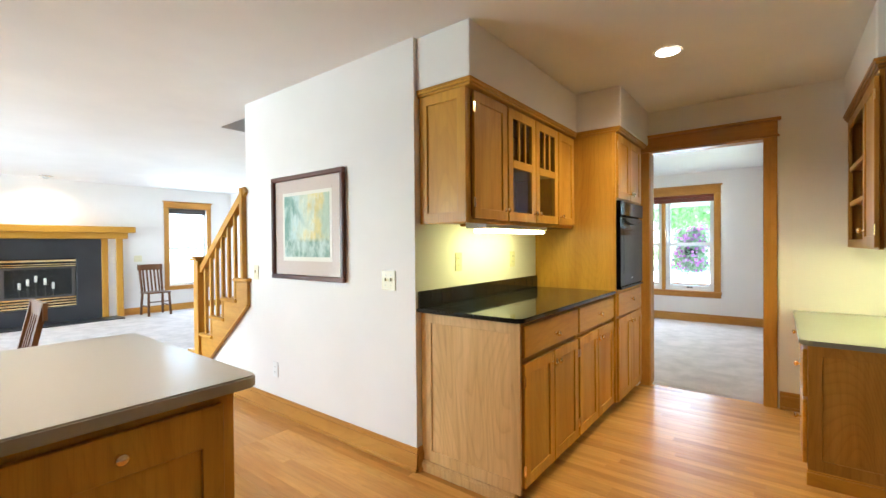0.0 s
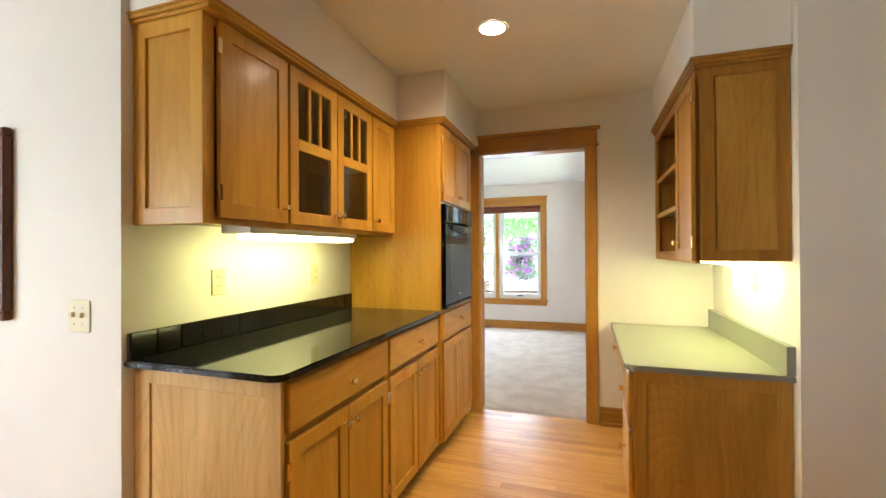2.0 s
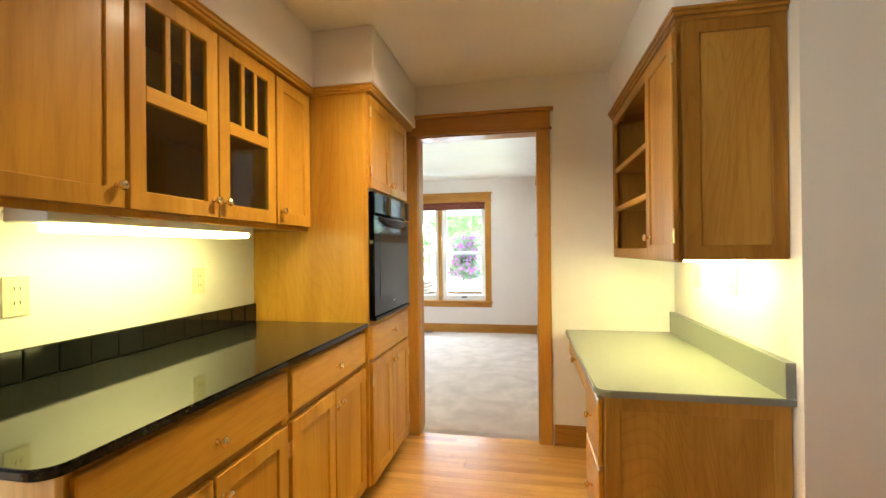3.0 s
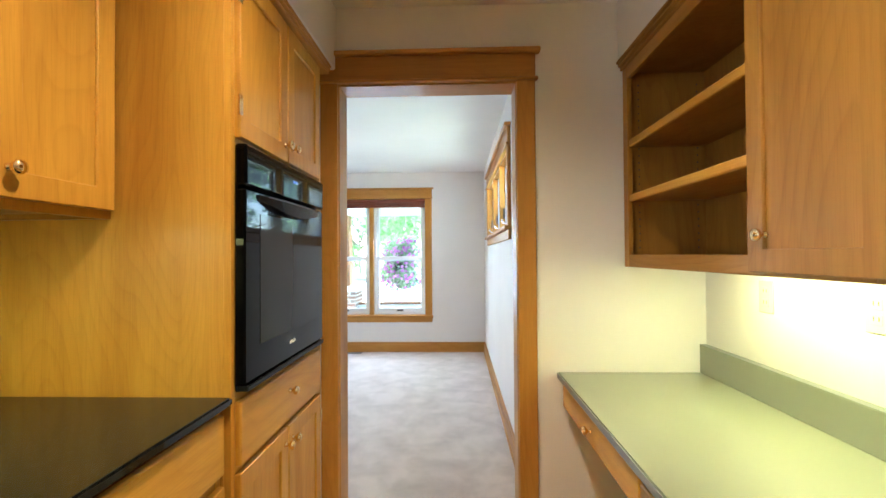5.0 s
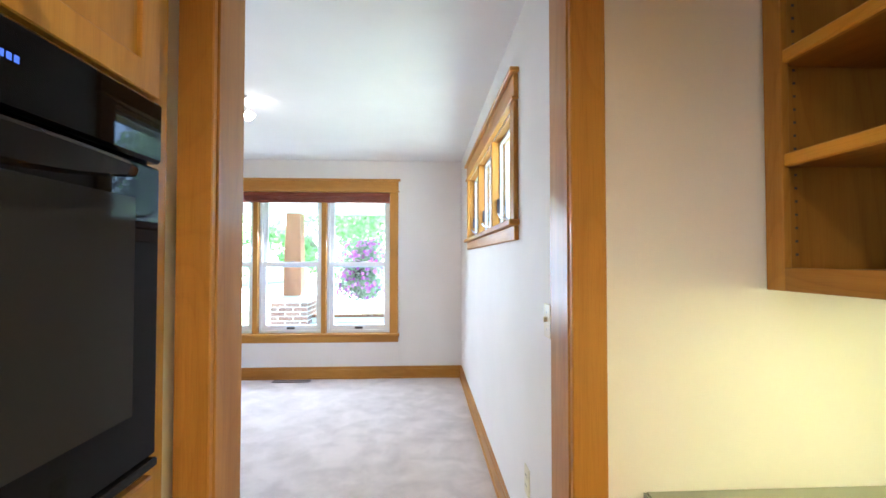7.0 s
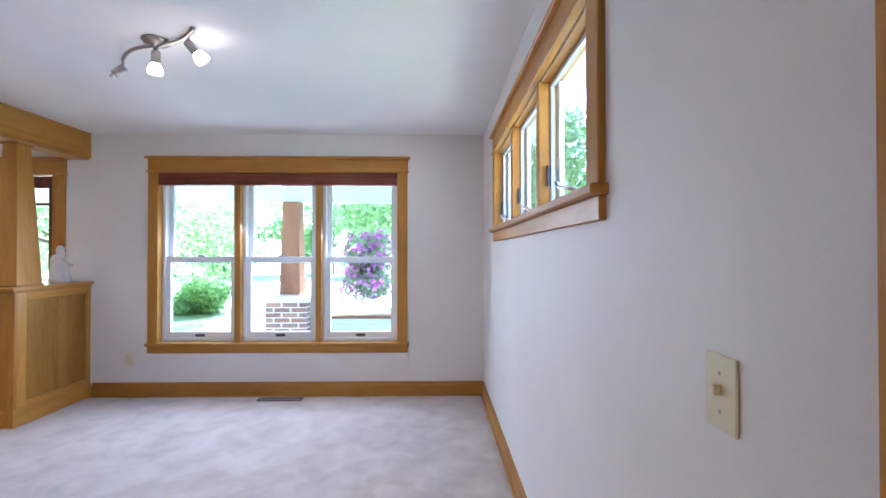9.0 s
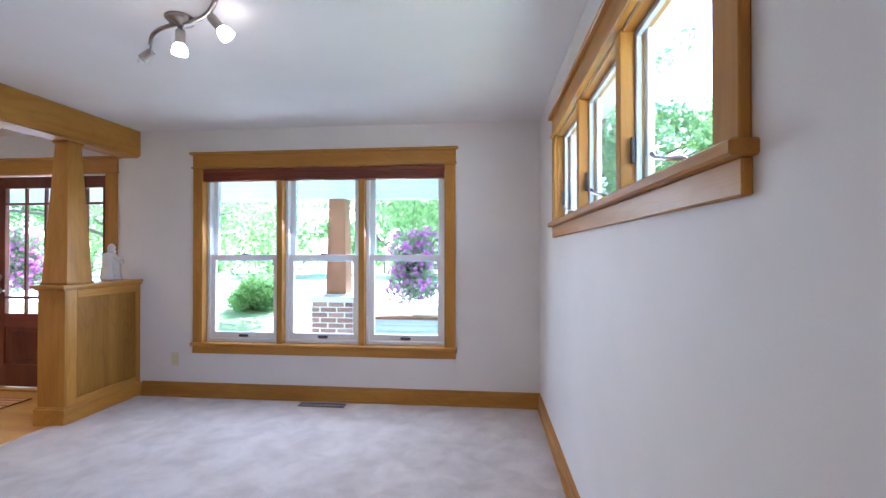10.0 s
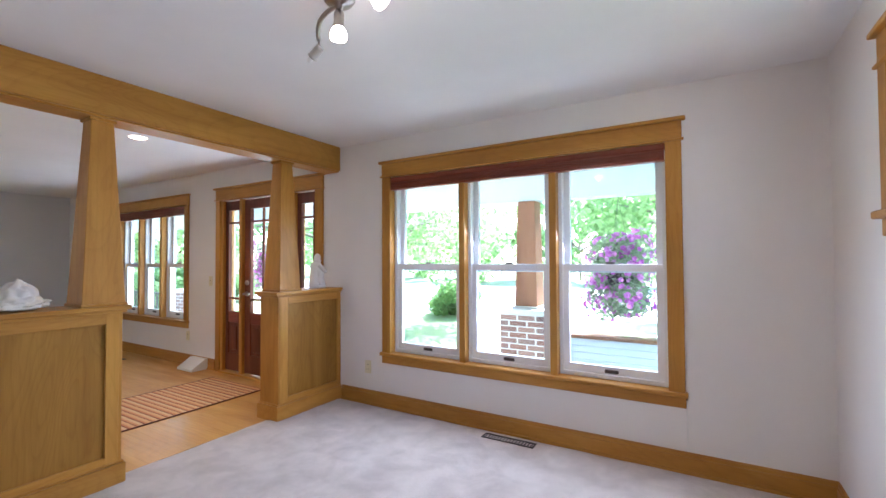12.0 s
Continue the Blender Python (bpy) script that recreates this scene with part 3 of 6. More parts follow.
# cased opening between passage and dining room
cased = setting("door_frame", "honey oak cased doorway without a door", "doorway", loc=(0.4, 5.1, 0))
box("jamb", (-0.045, -0.016, END0 - 0.004, END1 + 0.004, 0, 2.12), trim_z, cased)
box("jamb", (0.808, 0.84, END0 - 0.004, END1 + 0.004, 0, 2.12), trim_z, cased)
box("head_jamb", (-0.045, 0.84, END0 - 0.004, END1 + 0.004, 2.112, 2.14), trim_x, cased)
for y0, y1 in ((END0 - 0.022, END0), (END1, END1 + 0.022)):
    box("casing", (-0.102, -0.021, y0, y1, 0, 2.12), trim_z, cased)
    box("casing", (0.812, 0.897, y0, y1, 0, 2.12), trim_z, cased)
head_and_cap(-0.104, 0.899, 2.12, END0, -1, "x", trim_x, cased, 0.125)
head_and_cap(-0.104, 0.872, 2.12, END1, 1, "x", trim_x, cased, 0.125)


def double_hung(parent, x0, x1, z0, z1, y, meet, lock=True):
    """One white double-hung unit in a frame from x0 to x1, its inner face at y."""
    fw = 0.028
    ring("window_frame", "y", x0, x1, z0, z1, y, y + 0.11, (fw, fw, 0.03, fw), white_vinyl, parent)
    a, b = x0 + fw, x1 - fw
    for nm, yy, p, q, low in (("upper_sash", y + 0.055, meet - 0.03, z1 - fw, 0.045), ("lower_sash", y + 0.012, z0 + 0.03, meet + 0.03, 0.055)):
        s = 0.042
        sash = ring(nm, "y", a, b, p, q, yy, yy + 0.038, (s, s, low, 0.05), white_vinyl, parent)
        pane = box("pane", (a + s - 0.005, b - s + 0.005, yy + 0.016, yy + 0.020, p + low - 0.005, q - 0.045), glass, sash, 0)
        pane.visible_shadow = False
        c = (a + b) / 2
        if nm == "lower_sash":
            box("sash_lift", (c - 0.045, c + 0.045, yy - 0.012, yy, p + 0.012, p + 0.036), bronze, sash, 0.004)
            box("sash_lock", (c - 0.03, c + 0.03, yy + 0.002, yy + 0.03, q, q + 0.014), bronze, sash, 0.004)


def window_front(name, hole, y, mulls, parent_label, meet=1.27, roll=True):
    """A row of double-hung windows in the front wall with oak casing and a raised blind."""
    x0, x1, z0, z1 = hole
    w = setting(name, parent_label, "window", loc=((x0 + x1) / 2, y, z0))
    edges = [x0, *mulls, x1]
    for i, (a, b) in enumerate(zip(edges, edges[1:])):
        double_hung(w, a + (0.025 if i else 0.006), b - (0.025 if i < len(edges) - 2 else 0.006), z0 + 0.003, z1 - 0.01, y + 0.055, meet)
    for m in mulls:
        box("mullion", (m - 0.026, m + 0.026, y - 0.012, y + 0.17, z0, z1), trim_z, w)
    box("casing", (x0 - 0.085, x0 + 0.008, y - 0.022, y, z0, z1), trim_z, w)
    box("casing", (x1 - 0.008, x1 + 0.085, y - 0.022, y, z0, z1), trim_z, w)
    split("jamb_liner", [(x0 - 0.0, x0 + 0.006, y, y + 0.055, z0, z1), (x1 - 0.006, x1, y, y + 0.055, z0, z1), (x0, x1, y, y + 0.055, z1 - 0.008, z1)], trim_z, w)
    head_and_cap(x0 - 0.088, x1 + 0.088, z1, y, -1, "x", trim_x, w, 0.125)
    box("sill", (x0 - 0.10, x1 + 0.10, y - 0.045, y + 0.06, z0 - 0.026, z0 + 0.002), trim_x, w, 0.005)
    box("apron", (x0 - 0.088, x1 + 0.088, y - 0.02, y, z0 - 0.095, z0 - 0.026), trim_x, w)
    if roll:
        bl = boxes("window_blind", [(x0 + 0.01, x1 - 0.01, y - 0.019, y + 0.03, z1 - 0.045, z1 - 0.008)], mahogany_x, w, 0.004, "raised dark red wooden blind")
        for k in range(9):
            box("slat", (x0 + 0.014, x1 - 0.014, y - 0.020 + 0.001 * (k % 2), y + 0.03, z1 - 0.051 - 0.0062 * k, z1 - 0.0462 - 0.0062 * k), mahogany_x, bl, 0)
        box("bottom_rail", (x0 + 0.012, x1 - 0.012, y - 0.021, y + 0.032, z1 - 0.119, z1 - 0.101), mahogany_x, bl, 0.003)
    return w


window_front("window_dining", WIN1, FRONT0, [-1.395, -0.643], "triple white double-hung window in honey oak casing")
window_front("window_foyer", FWIN, FRONT0, [-6.71, -6.11], "triple white double-hung window in oak casing")

# living-room window on the fireplace wall
lw = setting("window_living", "white double-hung window in honey oak casing with dark shade", "window", loc=(-8.9, 4.8, 0.5))
for n_, d_ in (("casing", (-8.90, -8.878, LWIN[0] - 0.085, LWIN[0], 0.5, 2.09)), ("casing", (-8.90, -8.878, LWIN[1], LWIN[1] + 0.085, 0.5, 2.09)),
               ("apron", (-8.90, -8.88, LWIN[0] - 0.085, LWIN[1] + 0.085, 0.42, 0.48)), ("sill", (-8.98, -8.86, LWIN[0] - 0.1, LWIN[1] + 0.1, 0.478, 0.503))):
    box(n_, d_, trim_z if n_ == "casing" else trim_y, lw)
head_and_cap(LWIN[0] - 0.088, LWIN[1] + 0.088, 2.09, -8.90, 1, "y", trim_y, lw, 0.12)
ring("window_frame", "x", LWIN[0], LWIN[1], 0.5, 2.09, -9.04, -8.96, (0.05, 0.05, 0.06, 0.05), white_vinyl, lw)
box("meeting_rail", (-9.03, -8.97, LWIN[0] + 0.05, LWIN[1] - 0.05, 1.25, 1.30), white_vinyl, lw)
box("pane", (-9.005, -9.0, LWIN[0] + 0.04, LWIN[1] - 0.04, 0.55, 2.05), glass, lw, 0).visible_shadow = False
box("shade", (-8.96, -8.92, LWIN[0] + 0.01, LWIN[1] - 0.01, 1.98, 2.085), bronze, lw, 0.01, "dark rolled shade")

# windows of the kitchen side behind the walk
for nm, hole, bars in (("window_nook", NOOK, 4),):
    x0, x1, z0, z1 = hole
    w_ = setting(nm, "wide white window in honey oak casing", "window", loc=((x0 + x1) / 2, SOUTH1, z0))
    step_ = (x1 - x0) / bars
    for i in range(bars):
        a_, b_ = x0 + i * step_, x0 + (i + 1) * step_
        fr_ = ring("window_frame", "y", a_, b_, z0, z1, SOUTH0 + 0.03, SOUTH1 - 0.03, (0.05, 0.05, 0.06, 0.06), white_vinyl, w_)
        box("meeting_rail", (a_ + 0.05, b_ - 0.05, SOUTH0 + 0.04, SOUTH1 - 0.04, (z0 + z1) / 2 - 0.02, (z0 + z1) / 2 + 0.02), white_vinyl, fr_)
        box("pane", (a_ + 0.045, b_ - 0.045, SOUTH0 + 0.06, SOUTH0 + 0.065, z0 + 0.05, z1 - 0.05), glass, fr_, 0).visible_shadow = False
    box("casing", (x0 - 0.085, x0, SOUTH1, SOUTH1 + 0.022, z0, z1), trim_z, w_)
    box("casing", (x1, x1 + 0.085, SOUTH1, SOUTH1 + 0.022, z0, z1), trim_z, w_)
    box("head_casing", (x0 - 0.1, x1 + 0.1, SOUTH1, SOUTH1 + 0.024, z1, z1 + 0.13), trim_x, w_)
    box("sill", (x0 - 0.1, x1 + 0.1, SOUTH1 - 0.02, SOUTH1 + 0.04, z0 - 0.1, z0), trim_x, w_)

# high casement row on the dining side wall
cw = setting("window_casement", "row of three high casement windows in honey oak casing", "window", loc=(WALL2, 7.0, 1.53))
y0_, y1_, z0_, z1_ = WIN2
box("casing", (WALL2 - 0.022, WALL2, y0_ - 0.085, y0_ + 0.005, z0_, z1_), trim_z, cw)
box("casing", (WALL2 - 0.022, WALL2, y1_ - 0.005, y1_ + 0.085, z0_, z1_), trim_z, cw)
head_and_cap(y0_ - 0.088, y1_ + 0.088, z1_, WALL2, -1, "y", trim_y, cw, 0.125)
box("sill", (WALL2 - 0.048, WALL2 + 0.08, y0_ - 0.105, y1_ + 0.105, z0_ - 0.028, z0_ + 0.002), trim_y, cw, 0.005)
box("apron", (WALL2 - 0.02, WALL2, y0_ - 0.088, y1_ + 0.088, z0_ - 0.095, z0_ - 0.028), trim_y, cw)
split("jamb_liner", [(WALL2, WALL2 + 0.09, y0_, y0_ + 0.006, z0_, z1_), (WALL2, WALL2 + 0.09, y1_ - 0.006, y1_, z0_, z1_), (WALL2, WALL2 + 0.09, y0_, y1_, z1_ - 0.008, z1_)], trim_y, cw)
third = (y1_ - y0_) / 3
for i in range(3):
    a, b = y0_ + i * third + 0.02, y0_ + (i + 1) * third - 0.02
    if i:
        box("mullion", (WALL2 - 0.008, WALL2 + 0.075, a - 0.045, a + 0.005, z0_, z1_), trim_z, cw)
    xs = WALL2 + 0.035
    sash = ring("sash", "x", a + 0.004, b - 0.002, z0_ + 0.004, z1_ - 0.01, xs + 0.005, xs + 0.024, (0.014, 0.014, 0.018, 0.018), sash_grey, cw)
    box("pane", (xs + 0.014, xs + 0.018, a + 0.018, b - 0.018, z0_ + 0.02, z1_ - 0.028), glass, sash, 0).visible_shadow = False
    split("outer_frame", [(xs + 0.036, xs + 0.06, b - 0.03, b + 0.01, z0_, z1_), (xs + 0.036, xs + 0.06, a - 0.01, a + 0.02, z0_, z1_)], white_vinyl, cw)
    box("sash_latch", (xs - 0.014, xs, b - 0.024, b - 0.012, z0_ + 0.10, z0_ + 0.19), bronze, cw, 0.004)
    ck = part("crank", add_tube(bmesh.new(), [(xs - 0.01, a + 0.15, z0_ + 0.012), (xs - 0.035, a + 0.17, z0_ + 0.03), (xs - 0.05, a + 0.21, z0_ + 0.036), (xs - 0.055, a + 0.265, z0_ + 0.05), (xs - 0.06, a + 0.28, z0_ + 0.066)], 0.0065), chrome, cw, "silver crank handle", True)

# front door with sidelights
fd = setting("front_door", "dark red wood front door with sidelights in oak casing", "door", loc=(-3.9, FRONT0, 0))
fx0, fx1, _, fz = FDOOR
box("casing", (fx0 - 0.085, fx0, FRONT0 - 0.022, FRONT0, 0, fz), trim_z, fd)
box("casing", (fx1, fx1 + 0.085, FRONT0 - 0.022, FRONT0, 0, fz), trim_z, fd)
head_and_cap(fx0 - 0.088, fx1 + 0.088, fz, FRONT0, -1, "x", trim_x, fd, 0.135)
for u in (fx0 + 0.02, -4.33, -3.43, fx1 - 0.02):
    box("post", (u - 0.025, u + 0.025, FRONT0 - 0.006, FRONT0 + 0.14, 0, fz), trim_z, fd)
box("sill", (fx0, fx1, FRONT0 - 0.03, FRONT0 + 0.18, -0.013, 0.02), trim_x, fd)


def lite_leaf(name, x0, x1, stile, n, label=""):
    """A panelled door leaf: top lites, tall lites, low lites, panel below."""
    y, d = FRONT0 + 0.03, 0.045
    leaf = ring(name, "y", x0, x1, 0.03, 2.05, y, y + d, (stile, stile, 0.21, 0.11), mahogany_z, fd, 0.004, label)
    box("lock_rail", (x0 + stile, x1 - stile, y, y + d, 0.60, 0.73), mahogany_x, leaf, 0.003)
    box("panel", (x0 + stile, x1 - stile, y + 0.012, y + d - 0.012, 0.24, 0.60), mahogany_z, leaf, 0)
    box("raised_field", (x0 + stile + 0.04, x1 - stile - 0.04, y + 0.002, y + 0.012, 0.28, 0.56), mahogany_z, leaf, 0.006)
    for z in (0.885, 1.79):
        box("muntin", (x0 + stile, x1 - stile, y + 0.008, y + d - 0.008, z - 0.012, z + 0.012), mahogany_x, leaf)
    for i in range(1, n):
        c = x0 + stile + (x1 - x0 - 2 * stile) * i / n
        box("muntin", (c - 0.011, c + 0.011, y + 0.009, y + d - 0.009, 0.73, 1.94), mahogany_z, leaf)
    box("pane", (x0 + stile - 0.003, x1 - stile + 0.003, y + 0.020, y + 0.024, 0.728, 1.943), glass, leaf, 0).visible_shadow = False
    return leaf


lite_leaf("sidelight", fx0 + 0.046, -4.356, 0.06, 1)
lite_leaf("sidelight", -3.404, fx1 - 0.046, 0.06, 1)
leaf_ = lite_leaf("door_leaf", -4.304, -3.456, 0.11, 3, "closed dark red wood door leaf")
lathe("deadbolt", (-4.25, FRONT0 + 0.03, 1.08), (0, -1, 0), [(0.03, 0), (0.03, 0.01), (0.022, 0.018), (0.008, 0.03)], nickel, leaf_)
hd_ = lathe("door_handle", (-4.25, FRONT0 + 0.03, 0.95), (0, -1, 0), [(0.03, 0), (0.028, 0.012), (0.012, 0.02), (0.011, 0.05)], nickel, leaf_)
bar("lever", (-4.255, FRONT0 - 0.02, 0.95), (-4.14, FRONT0 - 0.02, 0.955), 0.016, 0.016, nickel, hd_)

# ---- beam, columns and low walls between dining room and foyer ----
bm_ = setting("beam", "boxed honey oak ceiling beam", "beam", loc=(-2.86, 7.0, 2.21))
box("casing_board", (-2.97, -2.75, END1, FRONT0, 2.212, TOP), trim_y, bm_, 0.004)
box("bottom_board", (-2.95, -2.77, END1, FRONT0, 2.200, 2.212), trim_y, bm_, 0.003)


def pony_wall(name, y0, y1, col_y):
    t = thing(name, (-2.86, (y0 + y1) / 2, 0), "low honey oak panelled wall with a square tapered column", "half wall", "low walls at the foyer", "structure")
    x0, x1 = -2.97, -2.75
    # core faces away from the window; the dim oak colours that shade in
    box("core", (x0 + 0.012, x1 - 0.012, y0 + 0.012, y1, 0, 1.03), dim_z, t, 0, "oak panel with shade put into its darker colour")
    for xa, xb in ((x1 - 0.012, x1 + 0.006), (x0 - 0.006, x0 + 0.012)):
        split("panel_frame", [(xa, xb, y0, y0 + 0.085, 0.13, 1.03), (xa, xb, y1 - 0.045, y1, 0.13, 1.03)], trim_z, t)
        split("panel_rail", [(xa, xb, y0 + 0.085, y1 - 0.045, 0.965, 1.03), (xa, xb, y0 + 0.085, y1 - 0.045, 0.13, 0.18)], trim_y, t)
    return t, x0, x1


def column(t, yc, w=0.110, top=0.057):
    bm = bmesh.new()
    lo, hi = 1.075, 2.20
    for z, k in ((lo, w), (hi, top)):
        for sx, sy in ((-1, -1), (1, -1), (1, 1), (-1, 1)):
            bm.verts.new((-2.86 + sx * k, yc + sy * k, z))
    bm.verts.ensure_lookup_table()
    for q in ((3, 2, 1, 0), (4, 5, 6, 7), (0, 1, 5, 4), (1, 2, 6, 5), (2, 3, 7, 6), (3, 0, 4, 7)):
        bm.faces.new([bm.verts[i] for i in q])
    bmesh.ops.bevel(bm, geom=list(bm.edges), offset=0.003, segments=1, affect="EDGES")
    part("column", bm, trim_z, t)
    boxes("column_collar", [(-2.86 - top - 0.012, -2.86 + top + 0.012, yc - top - 0.012, yc + top + 0.012, 2.18, 2.20)], trim_x, t, 0.003)
    box("column_base", (-2.86 - w - 0.008, -2.86 + w + 0.008, yc - w - 0.008, yc + w + 0.008, 1.072, 1.09), trim_x, t, 0.004)


pw, px0, px1 = pony_wall("half_wall", 8.20, FRONT0, 8.33)
box("end_board", (px0 - 0.006, px1 + 0.006, 8.185, 8.212, 0.13, 1.03), trim_z, pw)
boxes("plinth", [(px0 - 0.02, px1 + 0.022, 8.165, FRONT0, 0, 0.125), (px0 - 0.012, px1 + 0.014, 8.173, FRONT0, 0.125, 0.14)], trim_y, pw, 0.004)
box("cap", (px0 - 0.035, px1 + 0.035, 8.145, FRONT0, 1.045, 1.072), trim_y, pw, 0.005)
box("cap_mould", (px0 - 0.018, px1 + 0.018, 8.165, FRONT0, 1.028, 1.045), trim_y, pw, 0.003)
column(pw, 8.315)
pw2, _, _ = pony_wall("half_wall", END1, 7.045, 6.93)
split("panel_frame", [(px1 - 0.010, px1 + 0.007, 6.975, 7.045, 0.13, 1.03)], trim_z, pw2)
box("end_board", (px0 - 0.006, px1 + 0.006, 7.033, 7.06, 0.13, 1.03), trim_z, pw2)
boxes("plinth", [(px0 - 0.02, px1 + 0.022, END1 + 0.03, 7.08, 0, 0.125), (px0 - 0.012, px1 + 0.014, END1 + 0.03, 7.072, 0.125, 0.14)], trim_y, pw2, 0.004)
box("cap", (px0 - 0.035, px1 + 0.035, END1, 7.10, 1.045, 1.072), trim_y, pw2, 0.005)
box("cap_mould", (px0 - 0.018, px1 + 0.018, END1, 7.08, 1.028, 1.045), trim_y, pw2, 0.003)
column(pw2, 6.968)

# ---- stairs ----
st = setting("stairs", "oak staircase with carpeted treads and turned rail", "stairs", loc=(-3.0, 3.1, 0))
RISE, RUN, X1, Z1 = 0.183, 0.228, -3.896, 0.119
for k in range(11):
    z, x = Z1 + RISE * k, X1 + RUN * k
    box("riser", (x, x + 0.02 if k < 10 else x + 0.3, 2.64 if k < 6 else 2.79, 3.60, 0.0 if k == 0 else z - RISE, z - 0.03), white_plastic, st, 0)
    box("tread", (x - 0.03, min(x + RUN + 0.01, -2.55) if k < 6 else x + RUN + 0.01, 2.592 if k < 6 else 2.79, 3.60, z - 0.03, z), oak_y, st, 0.008)
line = lambda x: max(0.0, 0.35 + (x + 3.147) * 0.786)
bm_s = bmesh.new()
for k in range(6):
    xa, xb = X1 + RUN * k, min(X1 + RUN * (k + 1), -2.572)
    zt = Z1 + RISE * k - 0.03
    vs = [bm_s.verts.new((x, y, z)) for y in (2.612, 2.638) for x, z in ((xa, line(xa)), (xb, line(xb)), (xb, zt), (xa, zt))]
    for q in ((0, 1, 2, 3), (7, 6, 5, 4), (1, 0, 4, 5), (2, 1, 5, 6), (3, 2, 6, 7), (0, 3, 7, 4)):
        bm_s.faces.new([vs[i] for i in q])
bmesh.ops.recalc_face_normals(bm_s, faces=bm_s.faces)
part("stringer", bm_s, oak_x, st)
bar("stringer_bead", (-3.56, 2.607, line(-3.56) + 0.008), (-2.572, 2.607, line(-2.572) + 0.008), 0.012, 0.016, oak_x, st)
bm_t = bmesh.new()
tri = [(-3.55, -0.02), (-2.62, -0.02), (-2.62, line(-2.62) + 0.01), (-3.55, 0.03)]
f_, b_ = [bm_t.verts.new((x, 2.642, z)) for x, z in tri], [bm_t.verts.new((x, 2.78, z)) for x, z in tri]
bm_t.faces.new(f_), bm_t.faces.new(b_[::-1])
for i in range(4):
    bm_t.faces.new((f_[(i + 1) % 4], f_[i], b_[i], b_[(i + 1) % 4]))
bmesh.ops.recalc_face_normals(bm_t, faces=bm_t.faces)
part("under_stair_wall", bm_t, wall_paint, st)
newel = box("newel_post", (-3.54, -3.445, 2.59, 2.685, 0.0, 1.17), oak_z, st, 0.004)
boxes("newel_cap", [(-3.565, -3.42, 2.565, 2.71, 1.17, 1.195), (-3.55, -3.435, 2.58, 2.695, 1.195, 1.21)], oak_x, newel, 0.006)
bar("handrail", (-3.45, 2.638, 1.075), (-2.60, 2.638, 1.775), 0.055, 0.06, oak_x, st)
for k in range(2, 6):
    for q in (0.06, 0.175):
        x = X1 + RUN * k + q
        if -3.43 < x < -2.66:
            box("baluster", (x - 0.014, x + 0.014, 2.624, 2.652, Z1 + RISE * k, 1.075 + (x + 3.45) * 0.8235 - 0.02), oak_z, st, 0.002)
box("upper_post", (-2.665, -2.622, 2.60, 2.665, Z1 + RISE * 5, 1.79), oak_z, st, 0.004)

# ---- kitchen cabinets ----


def knob(x, y, z, out, parent):
    return lathe("knob", (x, y, z), (out, 0, 0), [(0.009, 0), (0.009, 0.003), (0.0055, 0.006), (0.0055, 0.013), (0.013, 0.018), (0.016, 0.024), (0.0145, 0.029), (0.006, 0.033)], brass, parent, 14, "round brass knob")


def hinge(x, y, z, out, parent):
    lo, hi = sorted((x, x + 0.006 * out))
    ob = boxes("hinge", [(lo, hi, y - 0.008, y + 0.010, z - 0.028, z + 0.028)], brass, parent, 0.001)
    return ob


def slab_x(x, out, d):
    return tuple(sorted((x, x + d * out)))


def panel_door(x, out, y0, y1, z0, z1, parent, mats, knob_at=None, hinge_y=None, stile=0.058, thick=0.02):
    """A frame-and-panel door on a face at x, looking along out."""
    mz, my = mats
    a, b = slab_x(x, out, thick)
    d = ring("door", "x", y0, y1, z0, z1, a, b, (stile,) * 4, mz, parent)
    pa, pb = slab_x(x + 0.004 * out, out, thick - 0.012)
    box("panel", (pa, pb, y0 + stile - 0.004, y1 - stile + 0.004, z0 + stile - 0.004, z1 - stile + 0.004), mz, d, 0)
    if knob_at:
        knob(x + thick * out, knob_at[0], knob_at[1], out, d)
    if hinge_y is not None:
        for z in (z0 + 0.09, z1 - 0.09):
            hinge(x + (thick - 0.004) * out, hinge_y, z, out, d)
    return d


def glass_door(x, out, y0, y1, z0, z1, rail, parent, mats, knob_at):
    """A door with three small lites above and one below."""
    mz, my = mats
    a, b = slab_x(x, out, 0.02)
    s = 0.058
    d = ring("door", "x", y0, y1, z0, z1, a, b, (s,) * 4, mz, parent)
    box("middle_rail", (a, b, y0 + s, y1 - s, rail - 0.025, rail + 0.025), my, d, 0.002)
    w = (y1 - y0 - 2 * s)
    for i in (1, 2):
        c = y0 + s + w * i / 3
        box("muntin", (a + 0.003, b - 0.002, c - 0.011, c + 0.011, rail + 0.025, z1 - s), mz, d, 0.002)
    pa, pb = slab_x(x + 0.006 * out, out, 0.003)
    for i in range(3):
        box("pane", (pa, pb, y0 + s + w * i / 3 + (0.011 if i else -0.003), y0 + s + w * (i + 1) / 3 - (0.011 if i < 2 else -0.003), rail + 0.02, z1 - s + 0.003), glass, d, 0)
    box("pane", (pa, pb, y0 + s - 0.003, y1 - s + 0.003, z0 + s - 0.003, rail - 0.02), glass, d, 0)
    knob(x + 0.02 * out, knob_at[0], knob_at[1], out, d)
    return d


def drawer_front(x, out, y0, y1, z0, z1, parent, my, knobs):
    a, b = slab_x(x, out, 0.02)
    d = box("drawer", (a, b, y0, y1, z0, z1), my, parent, 0.004)
    for ky, kz in knobs:
        knob(x + 0.02 * out, ky, kz, out, d)
    return d


